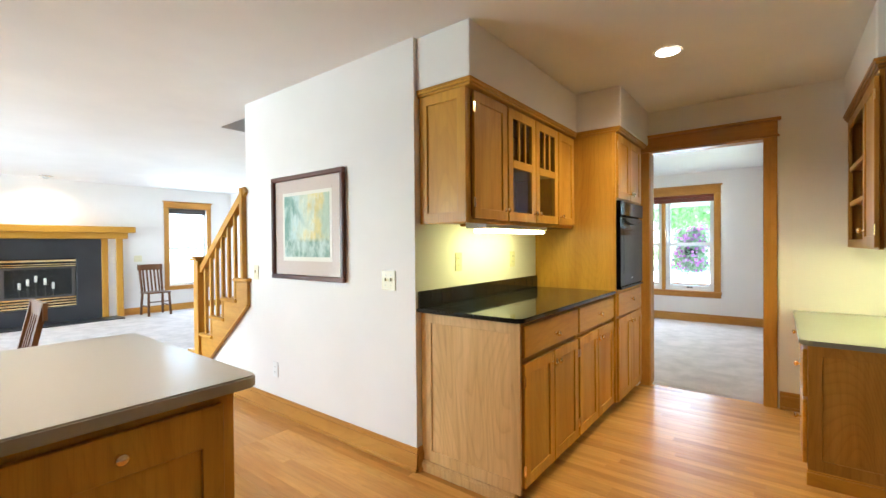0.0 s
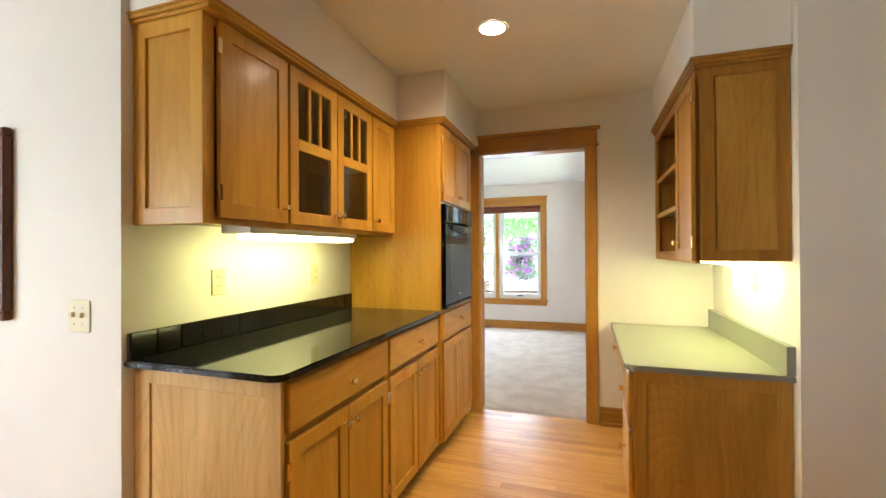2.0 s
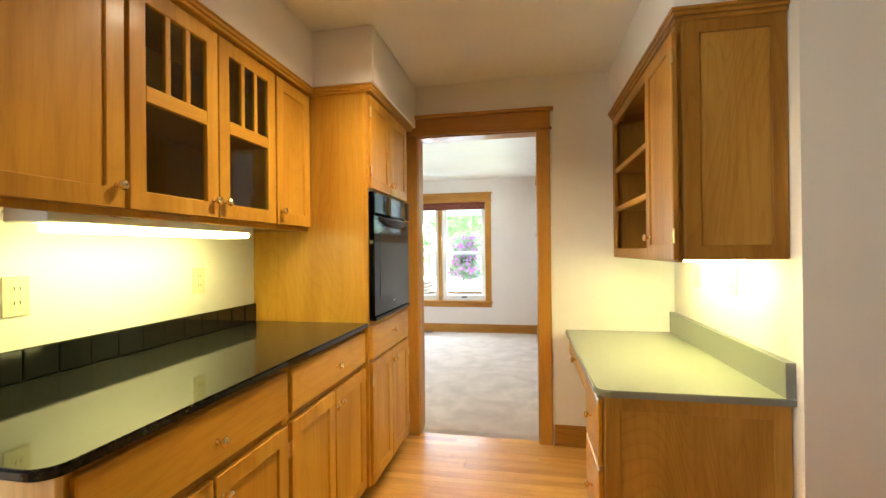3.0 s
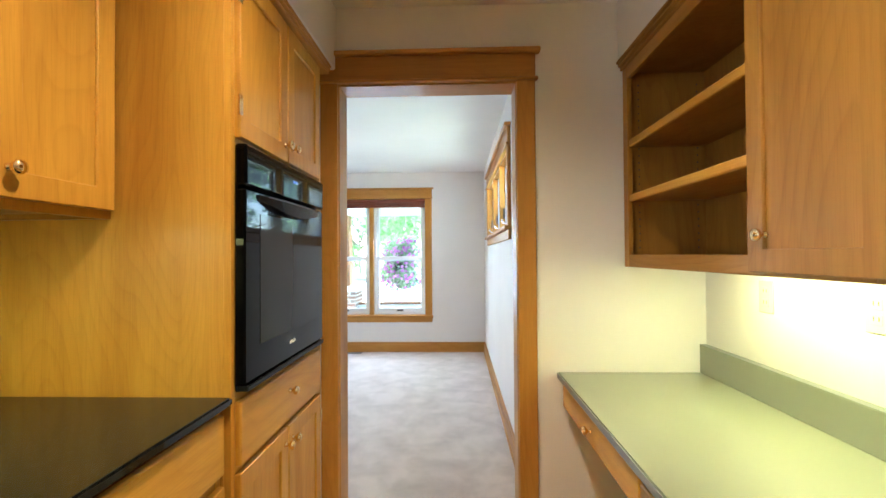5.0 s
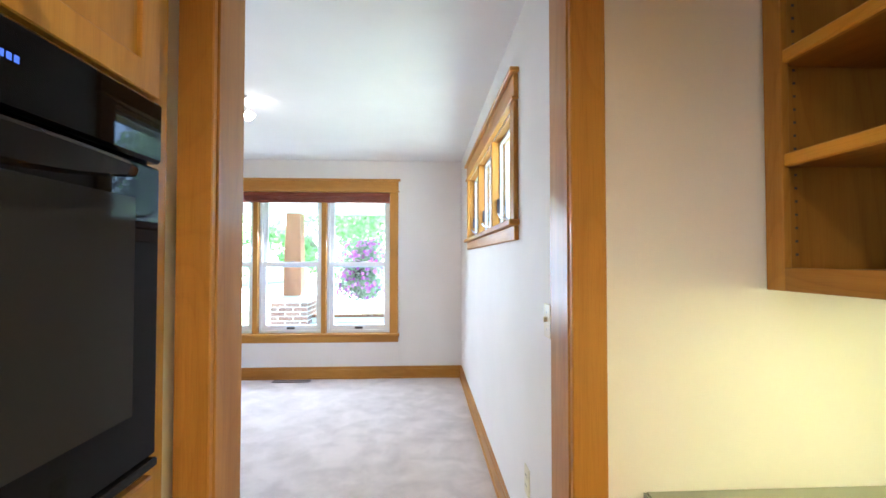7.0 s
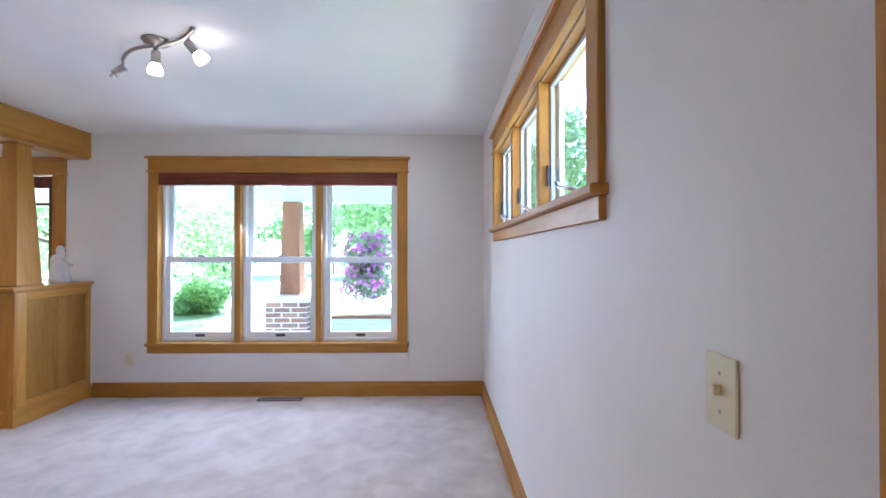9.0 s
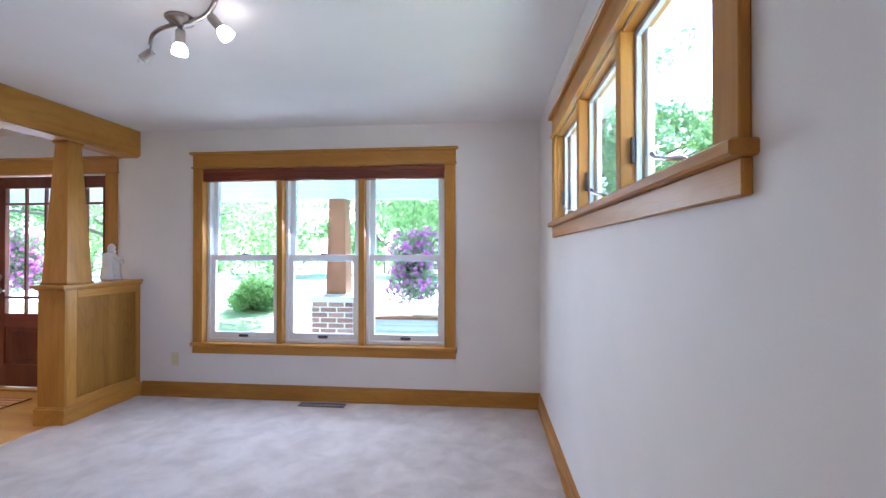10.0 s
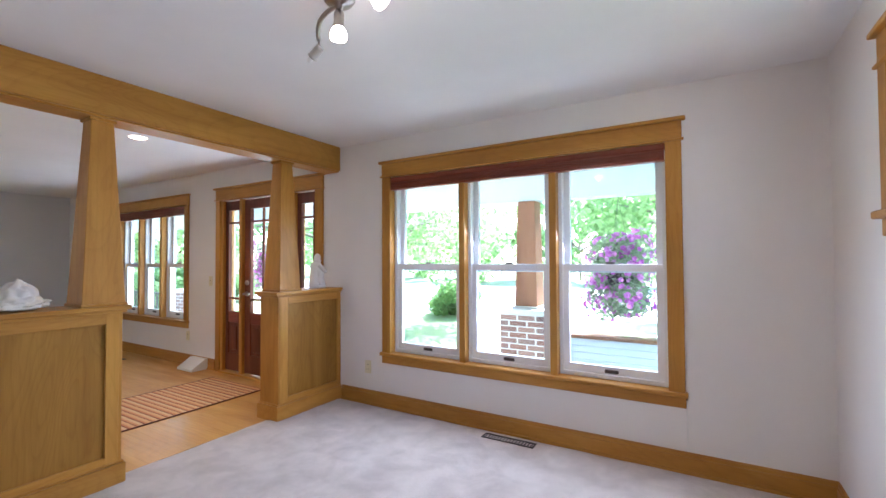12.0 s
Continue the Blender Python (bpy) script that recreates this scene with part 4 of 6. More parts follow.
OAK = (oak_z, oak_y)
DIM = (dim_z, dim_y)
# paler oak copy: daylight falling on the cabinet end is put into the colour
LIT_OAK = wood("lit_end_oak", "z", (0.80, 0.57, 0.28), (0.74, 0.50, 0.225), (0.66, 0.42, 0.17), 0.42, 0.08, 0.2, 15.0, sawn=0.3, cathedral=24.0)
FIG_OAK = wood("figured_oak", "z", (0.53, 0.30, 0.070), (0.46, 0.248, 0.053), (0.38, 0.195, 0.038), 0.4, 0.1, 0.2, 15.0, sawn=0.3, cathedral=46.0)


def wall_cabinet(y0, y1, label):
    c = thing("wall_cabinet", (-0.575, (y0 + y1) / 2, 1.42), label, "cabinet", "wall cabinets over the black counter")
    # cabinet inside in the dim oak: interior shade is part of its colour
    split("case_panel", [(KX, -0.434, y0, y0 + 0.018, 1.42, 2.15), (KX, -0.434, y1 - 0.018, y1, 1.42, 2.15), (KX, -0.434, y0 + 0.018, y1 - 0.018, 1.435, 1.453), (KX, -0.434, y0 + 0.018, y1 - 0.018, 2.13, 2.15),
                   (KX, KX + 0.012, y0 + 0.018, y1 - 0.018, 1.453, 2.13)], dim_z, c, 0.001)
    ring("face_frame", "x", y0, y1, 1.42, 2.15, -0.432, -0.412, (0.03, 0.03, 0.035, 0.035), oak_z, c, 0.001)
    return c


ca = wall_cabinet(2.70, 3.105, "honey oak wall cabinet with one panelled door")
panel_door(-0.411, 1, 2.736, 3.098, 1.442, 2.135, ca, OAK, (3.072, 1.505), 2.736)
sa = ring("side_panel", "y", KX + 0.004, -0.412, 1.42, 2.15, 2.682, 2.70, (0.056, 0.058, 0.06, 0.06), oak_z, ca)
box("panel", (KX + 0.06, -0.47, 2.692, 2.70, 1.48, 2.09), oak_z, sa, 0)
cb = wall_cabinet(3.105, 3.865, "honey oak wall cabinet with two glazed doors")
glass_door(-0.411, 1, 3.112, 3.482, 1.442, 2.135, 1.80, cb, OAK, (3.455, 1.505))
glass_door(-0.411, 1, 3.488, 3.858, 1.442, 2.135, 1.80, cb, OAK, (3.515, 1.505))
# shelf behind the glass, darkened in colour like the case
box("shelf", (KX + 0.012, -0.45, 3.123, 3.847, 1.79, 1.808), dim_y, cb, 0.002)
cc = wall_cabinet(3.865, 4.19, "narrow honey oak wall cabinet with one door")
panel_door(-0.411, 1, 3.872, 4.178, 1.442, 2.135, cc, OAK, (3.90, 1.505))


def crown(name, runs, label, mat=oak_y):
    t = thing(name, runs[0][:1] + (runs[0][2], runs[0][4]), label, "moulding", kind="structure")
    for r in runs:
        x0, x1, y0, y1, z0, z1 = r
        boxes("moulding", [(x0, x1 - 0.012, y0 + 0.012, y1, z0, z0 + 0.014), (x0, x1 - 0.005, y0 + 0.005, y1, z0 + 0.014, z0 + 0.030), (x0, x1, y0, y1, z0 + 0.030, z1)], mat, t, 0.003)
    return t


crown("crown_trim_west", [(KX, -0.362, 2.658, 4.19, 2.145, 2.184)], "honey oak crown moulding over wall cabinets")
crown("crown_trim_oven", [(KX, -0.034, 4.165, 4.985, 2.145, 2.184)], "honey oak crown moulding over the oven cabinet")

# under-cabinet light
ul = thing("under_cabinet_light", (-0.5, 3.33, 1.36), "white fluorescent under-cabinet light, switched on", "light")
boxes("housing", [(-0.59, -0.44, 2.93, 3.76, 1.396, 1.434)], white_plastic, ul, 0.004)
box("diffuser", (-0.58, -0.45, 3.00, 3.75, 1.374, 1.396), tube_glow, ul, 0.008, "glowing diffuser")


def base_cabinet(y0, y1, label, end=False):
    c = thing("base_cabinet", (-0.4, (y0 + y1) / 2, 0), label, "cabinet", "base cabinets under the black counter")
    box("body", (KX, -0.11, y0, y1, 0.08, 0.913), dim_z, c, 0.001)
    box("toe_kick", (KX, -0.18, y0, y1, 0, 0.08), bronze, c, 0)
    split("face_frame", [(-0.112, -0.108, y0, y0 + 0.022, 0.08, 0.913), (-0.112, -0.108, y1 - 0.022, y1, 0.08, 0.913)], oak_z, c, 0)
    return c


b1 = base_cabinet(2.70, 3.45, "honey oak base cabinet with a drawer over two doors")
drawer_front(-0.108, 1, 2.712, 3.437, 0.735, 0.895, b1, oak_y, [(3.085, 0.80)])
panel_door(-0.108, 1, 2.712, 3.07, 0.085, 0.705, b1, OAK, (3.045, 0.645), 2.712)
panel_door(-0.108, 1, 3.078, 3.437, 0.085, 0.705, b1, OAK, (3.105, 0.645), 3.437)
# end panel and shoe in the oak paled for the daylight on this side
e1 = ring("end_panel", "y", KX + 0.002, -0.10, 0.058, 0.913, 2.685, 2.70, (0.073, 0.055, 0.062, 0.058), LIT_OAK, b1, 0.002, "framed oak end panel, daylight put into its paler colour")
box("panel", (KX + 0.075, -0.155, 2.693, 2.70, 0.12, 0.855), LIT_OAK, e1, 0)
boxes("shoe_mould", [(KX + 0.002, -0.125, 2.672, 2.70, 0, 0.058), (KX + 0.002, -0.125, 2.662, 2.672, 0, 0.05)], LIT_OAK, b1, 0.004)
b2 = base_cabinet(3.45, 4.19, "honey oak base cabinet with a drawer over two doors")
drawer_front(-0.108, 1, 3.463, 4.178, 0.735, 0.895, b2, oak_y, [(3.83, 0.81)])
panel_door(-0.108, 1, 3.463, 3.816, 0.085, 0.705, b2, OAK, (3.79, 0.645), 3.463)
panel_door(-0.108, 1, 3.824, 4.178, 0.085, 0.705, b2, OAK, (3.85, 0.645), 4.178)


def worktop(name, x0, x1, y0, y1, z0, z1, round_at, radius, mat, label, category="countertop"):
    """A slab with one rounded corner and eased edges."""
    t = thing(name, ((x0 + x1) / 2, (y0 + y1) / 2, z0), label, category)
    pts = []
    for cx, cy in ((x0, y0), (x1, y0), (x1, y1), (x0, y1)):
        if (cx, cy) in round_at:
            sx, sy = (1 if cx == x0 else -1), (1 if cy == y0 else -1)
            arc = [(cx + sx * radius * (1 - math.cos(a)), cy + sy * radius * (1 - math.sin(a))) for a in [math.pi / 2 * i / 6 for i in range(7)]]
            want_start = {(x0, y0): "v", (x1, y0): "h", (x1, y1): "v", (x0, y1): "h"}[(cx, cy)]
            pts += arc if want_start == "v" else arc[::-1]
        else:
            pts.append((cx, cy))
    bm = bmesh.new()
    lo = [bm.verts.new((x, y, z0)) for x, y in pts]
    hi = [bm.verts.new((x, y, z1)) for x, y in pts]
    bm.faces.new(lo[::-1])
    bm.faces.new(hi)
    n = len(pts)
    for i in range(n):
        bm.faces.new((lo[i], lo[(i + 1) % n], hi[(i + 1) % n], hi[i]))
    bmesh.ops.recalc_face_normals(bm, faces=bm.faces)
    es = [e for f in bm.faces if len(f.verts) == n for e in f.edges]
    bmesh.ops.bevel(bm, geom=list(set(es)), offset=0.005, segments=2, affect="EDGES")
    part("slab", bm, mat, t)
    return t


worktop("countertop", KX, -0.074, 2.648, 4.188, 0.915, 0.938, [(-0.074, 2.648)], 0.05, granite, "polished black stone countertop")
bs = thing("backsplash", (KX, 3.4, 0.938), "low backsplash of glossy black tiles", "backsplash")
box("setting_bed", (KX, KX + 0.010, 2.66, 4.188, 0.938, 1.032), grout, bs, 0)
tile_me = None
for i in range(15):
    y = 2.662 + i * 0.1016
    if tile_me is None:
        first = box("tile", (KX + 0.008, KX + 0.020, y, y + 0.098, 0.940, 1.035), black_tile, bs, 0.003)
        tile_me = first.data
    else:
        o = new("tile", tile_me)
        o.parent = bs
        o.location = (0.0006 * (i % 3), i * 0.1016, 0.0)

# oven cabinet
tc_ = thing("oven_cabinet", (-0.4, 4.57, 0), "tall honey oak oven cabinet with doors above and below", "cabinet")
box("body", (KX, -0.097, 4.19, 4.95, 0.08, 2.15), oak_z, tc_, 0.002)
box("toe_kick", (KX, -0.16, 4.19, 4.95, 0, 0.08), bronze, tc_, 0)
split("face_frame", [(-0.098, -0.078, 4.19, 4.212, 0.08, 2.15), (-0.098, -0.078, 4.885, 4.95, 0.08, 2.15)], oak_z, tc_, 0.001)
split("face_rail", [(-0.098, -0.078, 4.212, 4.885, 1.628, 1.66), (-0.098, -0.078, 4.212, 4.885, 0.915, 0.955), (-0.098, -0.078, 4.212, 4.885, 2.12, 2.15), (-0.098, -0.078, 4.212, 4.885, 0.722, 0.745)], oak_y, tc_, 0.001)
panel_door(-0.078, 1, 4.205, 4.535, 1.645, 2.135, tc_, OAK, (4.508, 1.70), 4.205)
panel_door(-0.078, 1, 4.542, 4.89, 1.645, 2.135, tc_, OAK, (4.57, 1.70))
drawer_front(-0.078, 1, 4.205, 4.89, 0.742, 0.918, tc_, oak_y, [(4.545, 0.845)])
panel_door(-0.078, 1, 4.205, 4.535, 0.085, 0.722, tc_, OAK, (4.508, 0.67), 4.205)
panel_door(-0.078, 1, 4.542, 4.89, 0.085, 0.722, tc_, OAK, (4.57, 0.67), 4.89)

ov = thing("wall_oven", (-0.062, 4.54, 0.945), "black glass built-in wall oven", "oven")
box("body", (-0.096, -0.076, 4.214, 4.884, 0.957, 1.626), black_enamel, ov, 0)
od = box("oven_door", (-0.075, -0.044, 4.20, 4.872, 0.965, 1.505), oven_glass, ov, 0.005)
# window plate lighter than the door: its reflection is in the colour
box("oven_window", (-0.0445, -0.0425, 4.29, 4.80, 1.06, 1.44), oven_window, od, 0.0, "dark oven window, reflected wall put into its grey colour")
bmh = bmesh.new()
grip = []
for i in range(15):
    k = i / 14
    y, sag, out_ = 4.275 + 0.525 * k, 0.030 * math.sin(math.pi * k), 0.024 * math.sin(math.pi * k) ** 0.5
    grip.append([bmh.verts.new(p) for p in ((-0.0435, y, 1.496), (-0.041 + out_, y, 1.496), (-0.038 + out_, y, 1.490), (-0.041 + out_ * 0.8, y, 1.480 - sag), (-0.0435, y, 1.476 - sag))])
for p_, q_ in zip(grip, grip[1:]):
    for i in range(5):
        bmh.faces.new((p_[i], q_[i], q_[(i + 1) % 5], p_[(i + 1) % 5]))
bmh.faces.new(grip[0]), bmh.faces.new(grip[-1][::-1])
bmesh.ops.recalc_face_normals(bmh, faces=bmh.faces)
part("handle", bmh, black_enamel, od, "arched black pull")
box("control_panel", (-0.075, -0.04, 4.20, 4.872, 1.512, 1.628), oven_glass, ov, 0.006)
for i in range(4):
    box("clock_bar", (-0.0405, -0.0392, 4.538 + 0.010 * i, 4.5445 + 0.010 * i, 1.573, 1.582), clock_glow, ov, 0, "blue lit clock")
bml = bmesh.new()
for i in range(6):
    add_box(bml, -0.0445, -0.0433, 4.512 + 0.009 * i, 4.5175 + 0.009 * i, 1.014 + 0.001 * (i % 3), 1.023 + 0.002 * ((i * 2) % 3))
part("maker_mark", bml, sash_grey, od, "small silver mark")
box("bottom_trim", (-0.076, -0.038, 4.205, 4.868, 0.945, 0.962), black_enamel, ov, 0.003)

# ---- desk side ----
rc = thing("wall_cabinet", (1.485, 4.43, 1.255), "honey oak wall cabinet with open shelves and one door", "cabinet")
# case, frame and shelves: same oak, darkened in colour for the shade inside
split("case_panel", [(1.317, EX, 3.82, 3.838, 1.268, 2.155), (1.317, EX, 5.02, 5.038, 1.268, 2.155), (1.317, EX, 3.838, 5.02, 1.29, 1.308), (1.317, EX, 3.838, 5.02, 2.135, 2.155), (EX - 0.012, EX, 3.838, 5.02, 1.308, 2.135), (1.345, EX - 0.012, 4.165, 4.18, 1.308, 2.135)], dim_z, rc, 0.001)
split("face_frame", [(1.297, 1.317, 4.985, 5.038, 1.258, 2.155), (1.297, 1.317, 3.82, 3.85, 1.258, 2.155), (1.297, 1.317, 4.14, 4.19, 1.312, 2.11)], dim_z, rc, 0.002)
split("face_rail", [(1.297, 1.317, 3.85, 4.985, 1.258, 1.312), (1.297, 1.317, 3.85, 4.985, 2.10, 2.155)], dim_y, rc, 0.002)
for z in (1.555, 1.80):
    box("shelf", (1.32, EX - 0.014, 4.182, 5.018, z, z + 0.02), dim_y, rc, 0.002)
    box("shelf_edge", (1.302, 1.322, 4.182, 4.99, z - 0.008, z + 0.024), oak_y, rc, 0.004)
for xx in (1.36, 1.62):
    bmd = bmesh.new()
    for k in range(24):
        add_box(bmd, xx - 0.003, xx + 0.003, 5.0185, 5.0205, 1.34 + 0.032 * k, 1.346 + 0.032 * k)
    tagged(part("shelf_pin_holes", bmd, bronze, rc), kind="stuff")
# door and end frame face away from the light; their shade is coloured in
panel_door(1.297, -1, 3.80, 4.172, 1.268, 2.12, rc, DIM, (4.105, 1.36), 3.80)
er = ring("end_panel", "y", 1.317, EX - 0.003, 1.268, 2.17, 3.802, 3.82, (0.058, 0.052, 0.053, 0.06), dim_z, rc, 0.002)
box("panel", (1.375, EX - 0.055, 3.812, 3.82, 1.315, 2.11), FIG_OAK, er, 0)
tr_ = thing("crown_trim_east", (1.5, 4.4, 2.17), "oak crown moulding over wall cabinet", "moulding", kind="structure")
# crown in the shade-darkened oak as well
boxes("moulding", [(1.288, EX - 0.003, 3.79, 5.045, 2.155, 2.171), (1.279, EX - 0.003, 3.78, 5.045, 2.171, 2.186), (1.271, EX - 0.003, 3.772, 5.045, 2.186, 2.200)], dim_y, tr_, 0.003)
ul2 = thing("under_cabinet_light", (1.5, 4.3, 1.22), "white fluorescent under-cabinet light, switched on", "light")
box("housing", (1.45, 1.58, 3.90, 4.70, 1.265, 1.289), white_plastic, ul2, 0.004)
box("diffuser", (1.455, 1.575, 3.91, 4.69, 1.247, 1.265), tube_glow, ul2, 0.006, "glowing diffuser")

dk = worktop("desk_counter", 0.99, EX - 0.002, 3.775, 5.047, 0.748, 0.776, [(0.99, 3.775)], 0.05, laminate_green, "grey-green laminate built-in desk top", "desk")
split("edge_band", [(0.9885, 0.990, 3.83, 5.045, 0.750, 0.7735), (1.045, EX - 0.004, 3.7735, 3.775, 0.750, 0.7735)], laminate_edge, dk, 0, "darker grey laminate edge")
sp_ = thing("desk_backsplash", (1.645, 4.4, 0.776), "grey-green laminate backsplash strip", "backsplash")
box("strip", (EX - 0.034, EX - 0.002, 3.78, 5.046, 0.776, 0.902), laminate_green, sp_, 0.002)
box("top_edge", (EX - 0.034, EX - 0.002, 3.78, 5.046, 0.902, 0.9035), laminate_edge, sp_, 0)
box("end_edge", (EX - 0.034, EX - 0.002, 3.7785, 3.78, 0.778, 0.902), laminate_edge, sp_, 0, "darker grey laminate edge")
db = thing("desk_drawer_unit", (1.33, 3.95, 0), "honey oak desk drawer unit", "cabinet")
box("body", (1.025, EX - 0.004, 3.815, 4.20, 0.08, 0.747), dim_z, db, 0.001)
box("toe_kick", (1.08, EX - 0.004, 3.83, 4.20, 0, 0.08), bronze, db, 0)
drawer_front(1.025, -1, 3.83, 4.19, 0.46, 0.72, db, oak_y, [(4.0, 0.60)])
drawer_front(1.025, -1, 3.83, 4.19, 0.10, 0.445, db, oak_y, [(4.0, 0.30)])
ed = ring("end_panel", "y", 1.027, EX - 0.004, 0.0, 0.747, 3.80, 3.815, (0.058, 0.056, 0.14, 0.056), FIG_OAK, db, 0.002)
box("panel", (1.085, EX - 0.06, 3.808, 3.815, 0.135, 0.69), FIG_OAK, ed, 0)
boxes("plinth", [(1.02, EX - 0.004, 3.788, 3.80, 0, 0.07), (1.022, EX - 0.004, 3.793, 3.80, 0.07, 0.082)], oak_x, db, 0.003)
pd = thing("pencil_drawer", (1.3, 4.62, 0.62), "shallow honey oak pencil drawer under the desk top", "drawer")
box("apron", (1.03, 1.5, 4.20, 5.04, 0.63, 0.747), dim_y, pd, 0.002)
drawer_front(1.03, -1, 4.21, 5.03, 0.625, 0.725, pd, oak_y, [(4.62, 0.68)])

# ---- island ----
isl = thing("kitchen_island", (-1.0, 0.6, 0), "honey oak kitchen island cabinet", "cabinet")
box("body", (-1.45, -0.43, -0.4, 1.44, 0.08, 0.862), oak_z, isl, 0.002)
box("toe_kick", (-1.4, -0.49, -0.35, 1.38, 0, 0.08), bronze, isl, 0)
for a_, b_ in ((0.78, 1.40), (0.14, 0.76), (-0.38, 0.12)):
    d_ = ring("door", "x", a_, b_, 0.09, 0.835, -0.429, -0.408, (0.062, 0.062, 0.062, 0.115), oak_z, isl)
    box("panel", (-0.427, -0.418, a_ + 0.058, b_ - 0.058, 0.148, 0.724), oak_z, d_, 0)
    knob(-0.408, (a_ + b_) / 2 + 0.05, 0.775, 1, d_)
it = worktop("island_top", -1.50, -0.385, -0.45, 1.50, 0.864, 0.902, [(-0.385, 1.50)], 0.035, laminate_taupe, "taupe laminate island worktop")

# ---- picture ----
PX0, PX1, PZ0, PZ1, PY = -2.188, -1.335, 1.057, 1.818, 2.64
pic = thing("picture_frame", ((PX0 + PX1) / 2, PY - 0.02, (PZ0 + PZ1) / 2), "framed landscape print in dark wood frame under glass", "picture")
fwid = 0.034
split("moulding", [(PX0, PX1, PY - 0.034, PY - 0.002, PZ1 - fwid, PZ1), (PX0, PX1, PY - 0.034, PY - 0.002, PZ0, PZ0 + fwid)], walnut_x, pic, 0.006)
split("moulding", [(PX0, PX0 + fwid, PY - 0.034, PY - 0.002, PZ0 + fwid, PZ1 - fwid), (PX1 - fwid, PX1, PY - 0.034, PY - 0.002, PZ0 + fwid, PZ1 - fwid)], walnut_z, pic, 0.006)
box("mat_board", (PX0 + fwid, PX1 - fwid, PY - 0.012, PY - 0.004, PZ0 + fwid, PZ1 - fwid), mat_board, pic, 0)
box("inner_mat", (PX0 + 0.135, PX1 - 0.135, PY - 0.014, PY - 0.012, PZ0 + 0.135, PZ1 - 0.125), cream_board, pic, 0)
box("print", (PX0 + 0.16, PX1 - 0.16, PY - 0.016, PY - 0.014, PZ0 + 0.165, PZ1 - 0.15), art, pic, 0)
box("glazing", (PX0 + fwid - 0.004, PX1 - fwid + 0.004, PY - 0.022, PY - 0.020, PZ0 + fwid - 0.004, PZ1 - fwid + 0.004), picture_glass, pic, 0).visible_shadow = False


def plate(name, c, normal, w, h, kind, mat, label, category):
    """A wall plate centred at c; normal is 'x+', 'x-', 'y-'."""
    t = thing(name, c, label, category, "wall plates")
    ax, s = normal[0], 1 if normal[1] == "+" else -1

    def slab(u0, u1, v0, v1, d0, d1):
        if ax == "x":
            a, b = sorted((c[0] + s * d0, c[0] + s * d1))
            return (a, b, c[1] + u0, c[1] + u1, c[2] + v0, c[2] + v1)
        a, b = sorted((c[1] + s * d0, c[1] + s * d1))
        return (c[0] + u0, c[0] + u1, a, b, c[2] + v0, c[2] + v1)
    box("cover", slab(-w / 2, w / 2, -h / 2, h / 2, 0, 0.006), mat, t, 0.002)
    if kind == "outlet":
        for v in (-0.021, 0.021):
            rc_ = box("receptacle", slab(-0.017, 0.017, v - 0.015, v + 0.015, 0.006, 0.008), mat, t, 0.001)
            boxes("slots", [slab(-0.009, -0.006, v - 0.004, v + 0.008, 0.008, 0.0086), slab(0.006, 0.009, v - 0.004, v + 0.008, 0.008, 0.0086)], bronze, rc_, 0)
    else:
        n = 2 if w > 0.1 else 1
        for i in range(n):
            u = (i - (n - 1) / 2) * 0.046
            box("toggle", slab(u - 0.005, u + 0.005, -0.004, 0.014, 0.006, 0.018), mat, t, 0.002)
            split("screw", [slab(u - 0.003, u + 0.003, v - 0.003, v + 0.003, 0.006, 0.0072) for v in (-0.03, 0.03)], nickel, t, 0.0005)
    return t


plate("switch_plate", (-0.951, 2.64, 1.09), "y-", 0.115, 0.118, "switch", ivory, "ivory double light switch on the white wall", "switch")
plate("switch_plate", (-2.47, 2.64, 1.09), "y-", 0.072, 0.118, "switch", ivory, "ivory light switch on the white wall", "switch")
plate("outlet_plate", (-2.2, 2.64, 0.34), "y-", 0.072, 0.118, "outlet", white_plastic, "white outlet low on the white wall", "outlet")
plate("outlet_plate", (KX, 3.06, 1.19), "x+", 0.072, 0.118, "outlet", ivory, "ivory outlet over the black counter", "outlet")
plate("outlet_plate", (KX, 3.78, 1.185), "x+", 0.072, 0.118, "outlet", ivory, "ivory outlet over the black counter", "outlet")
plate("outlet_plate", (EX, 4.24, 1.155), "x-", 0.072, 0.118, "outlet", ivory, "ivory outlet over the desk", "outlet")
plate("outlet_plate", (EX, 4.66, 1.155), "x-", 0.072, 0.118, "outlet", ivory, "ivory outlet over the desk", "outlet")
plate("outlet_plate", (-2.395, FRONT0, 0.345), "y-", 0.072, 0.118, "outlet", ivory, "ivory outlet beneath the window", "outlet")
plate("outlet_plate", (WALL2, 5.83, 0.405), "x-", 0.072, 0.118, "outlet", ivory, "ivory outlet low on the dining wall", "outlet")
plate("switch_plate", (WALL2, 5.52, 1.116), "x-", 0.072, 0.118, "switch", ivory, "ivory light switch on the dining wall", "switch")
plate("switch_plate", (-4.93, FRONT0, 1.085), "y-", 0.072, 0.118, "switch", ivory, "ivory switch beside the front door", "switch")
plate("outlet_plate", (-5.43, FRONT0, 0.37), "y-", 0.072, 0.118, "outlet", ivory, "ivory outlet near the front door", "outlet")
plate("switch_plate", (-8.90, 3.77, 1.08), "x+", 0.13, 0.118, "switch", ivory, "ivory switch beside the fireplace", "switch")


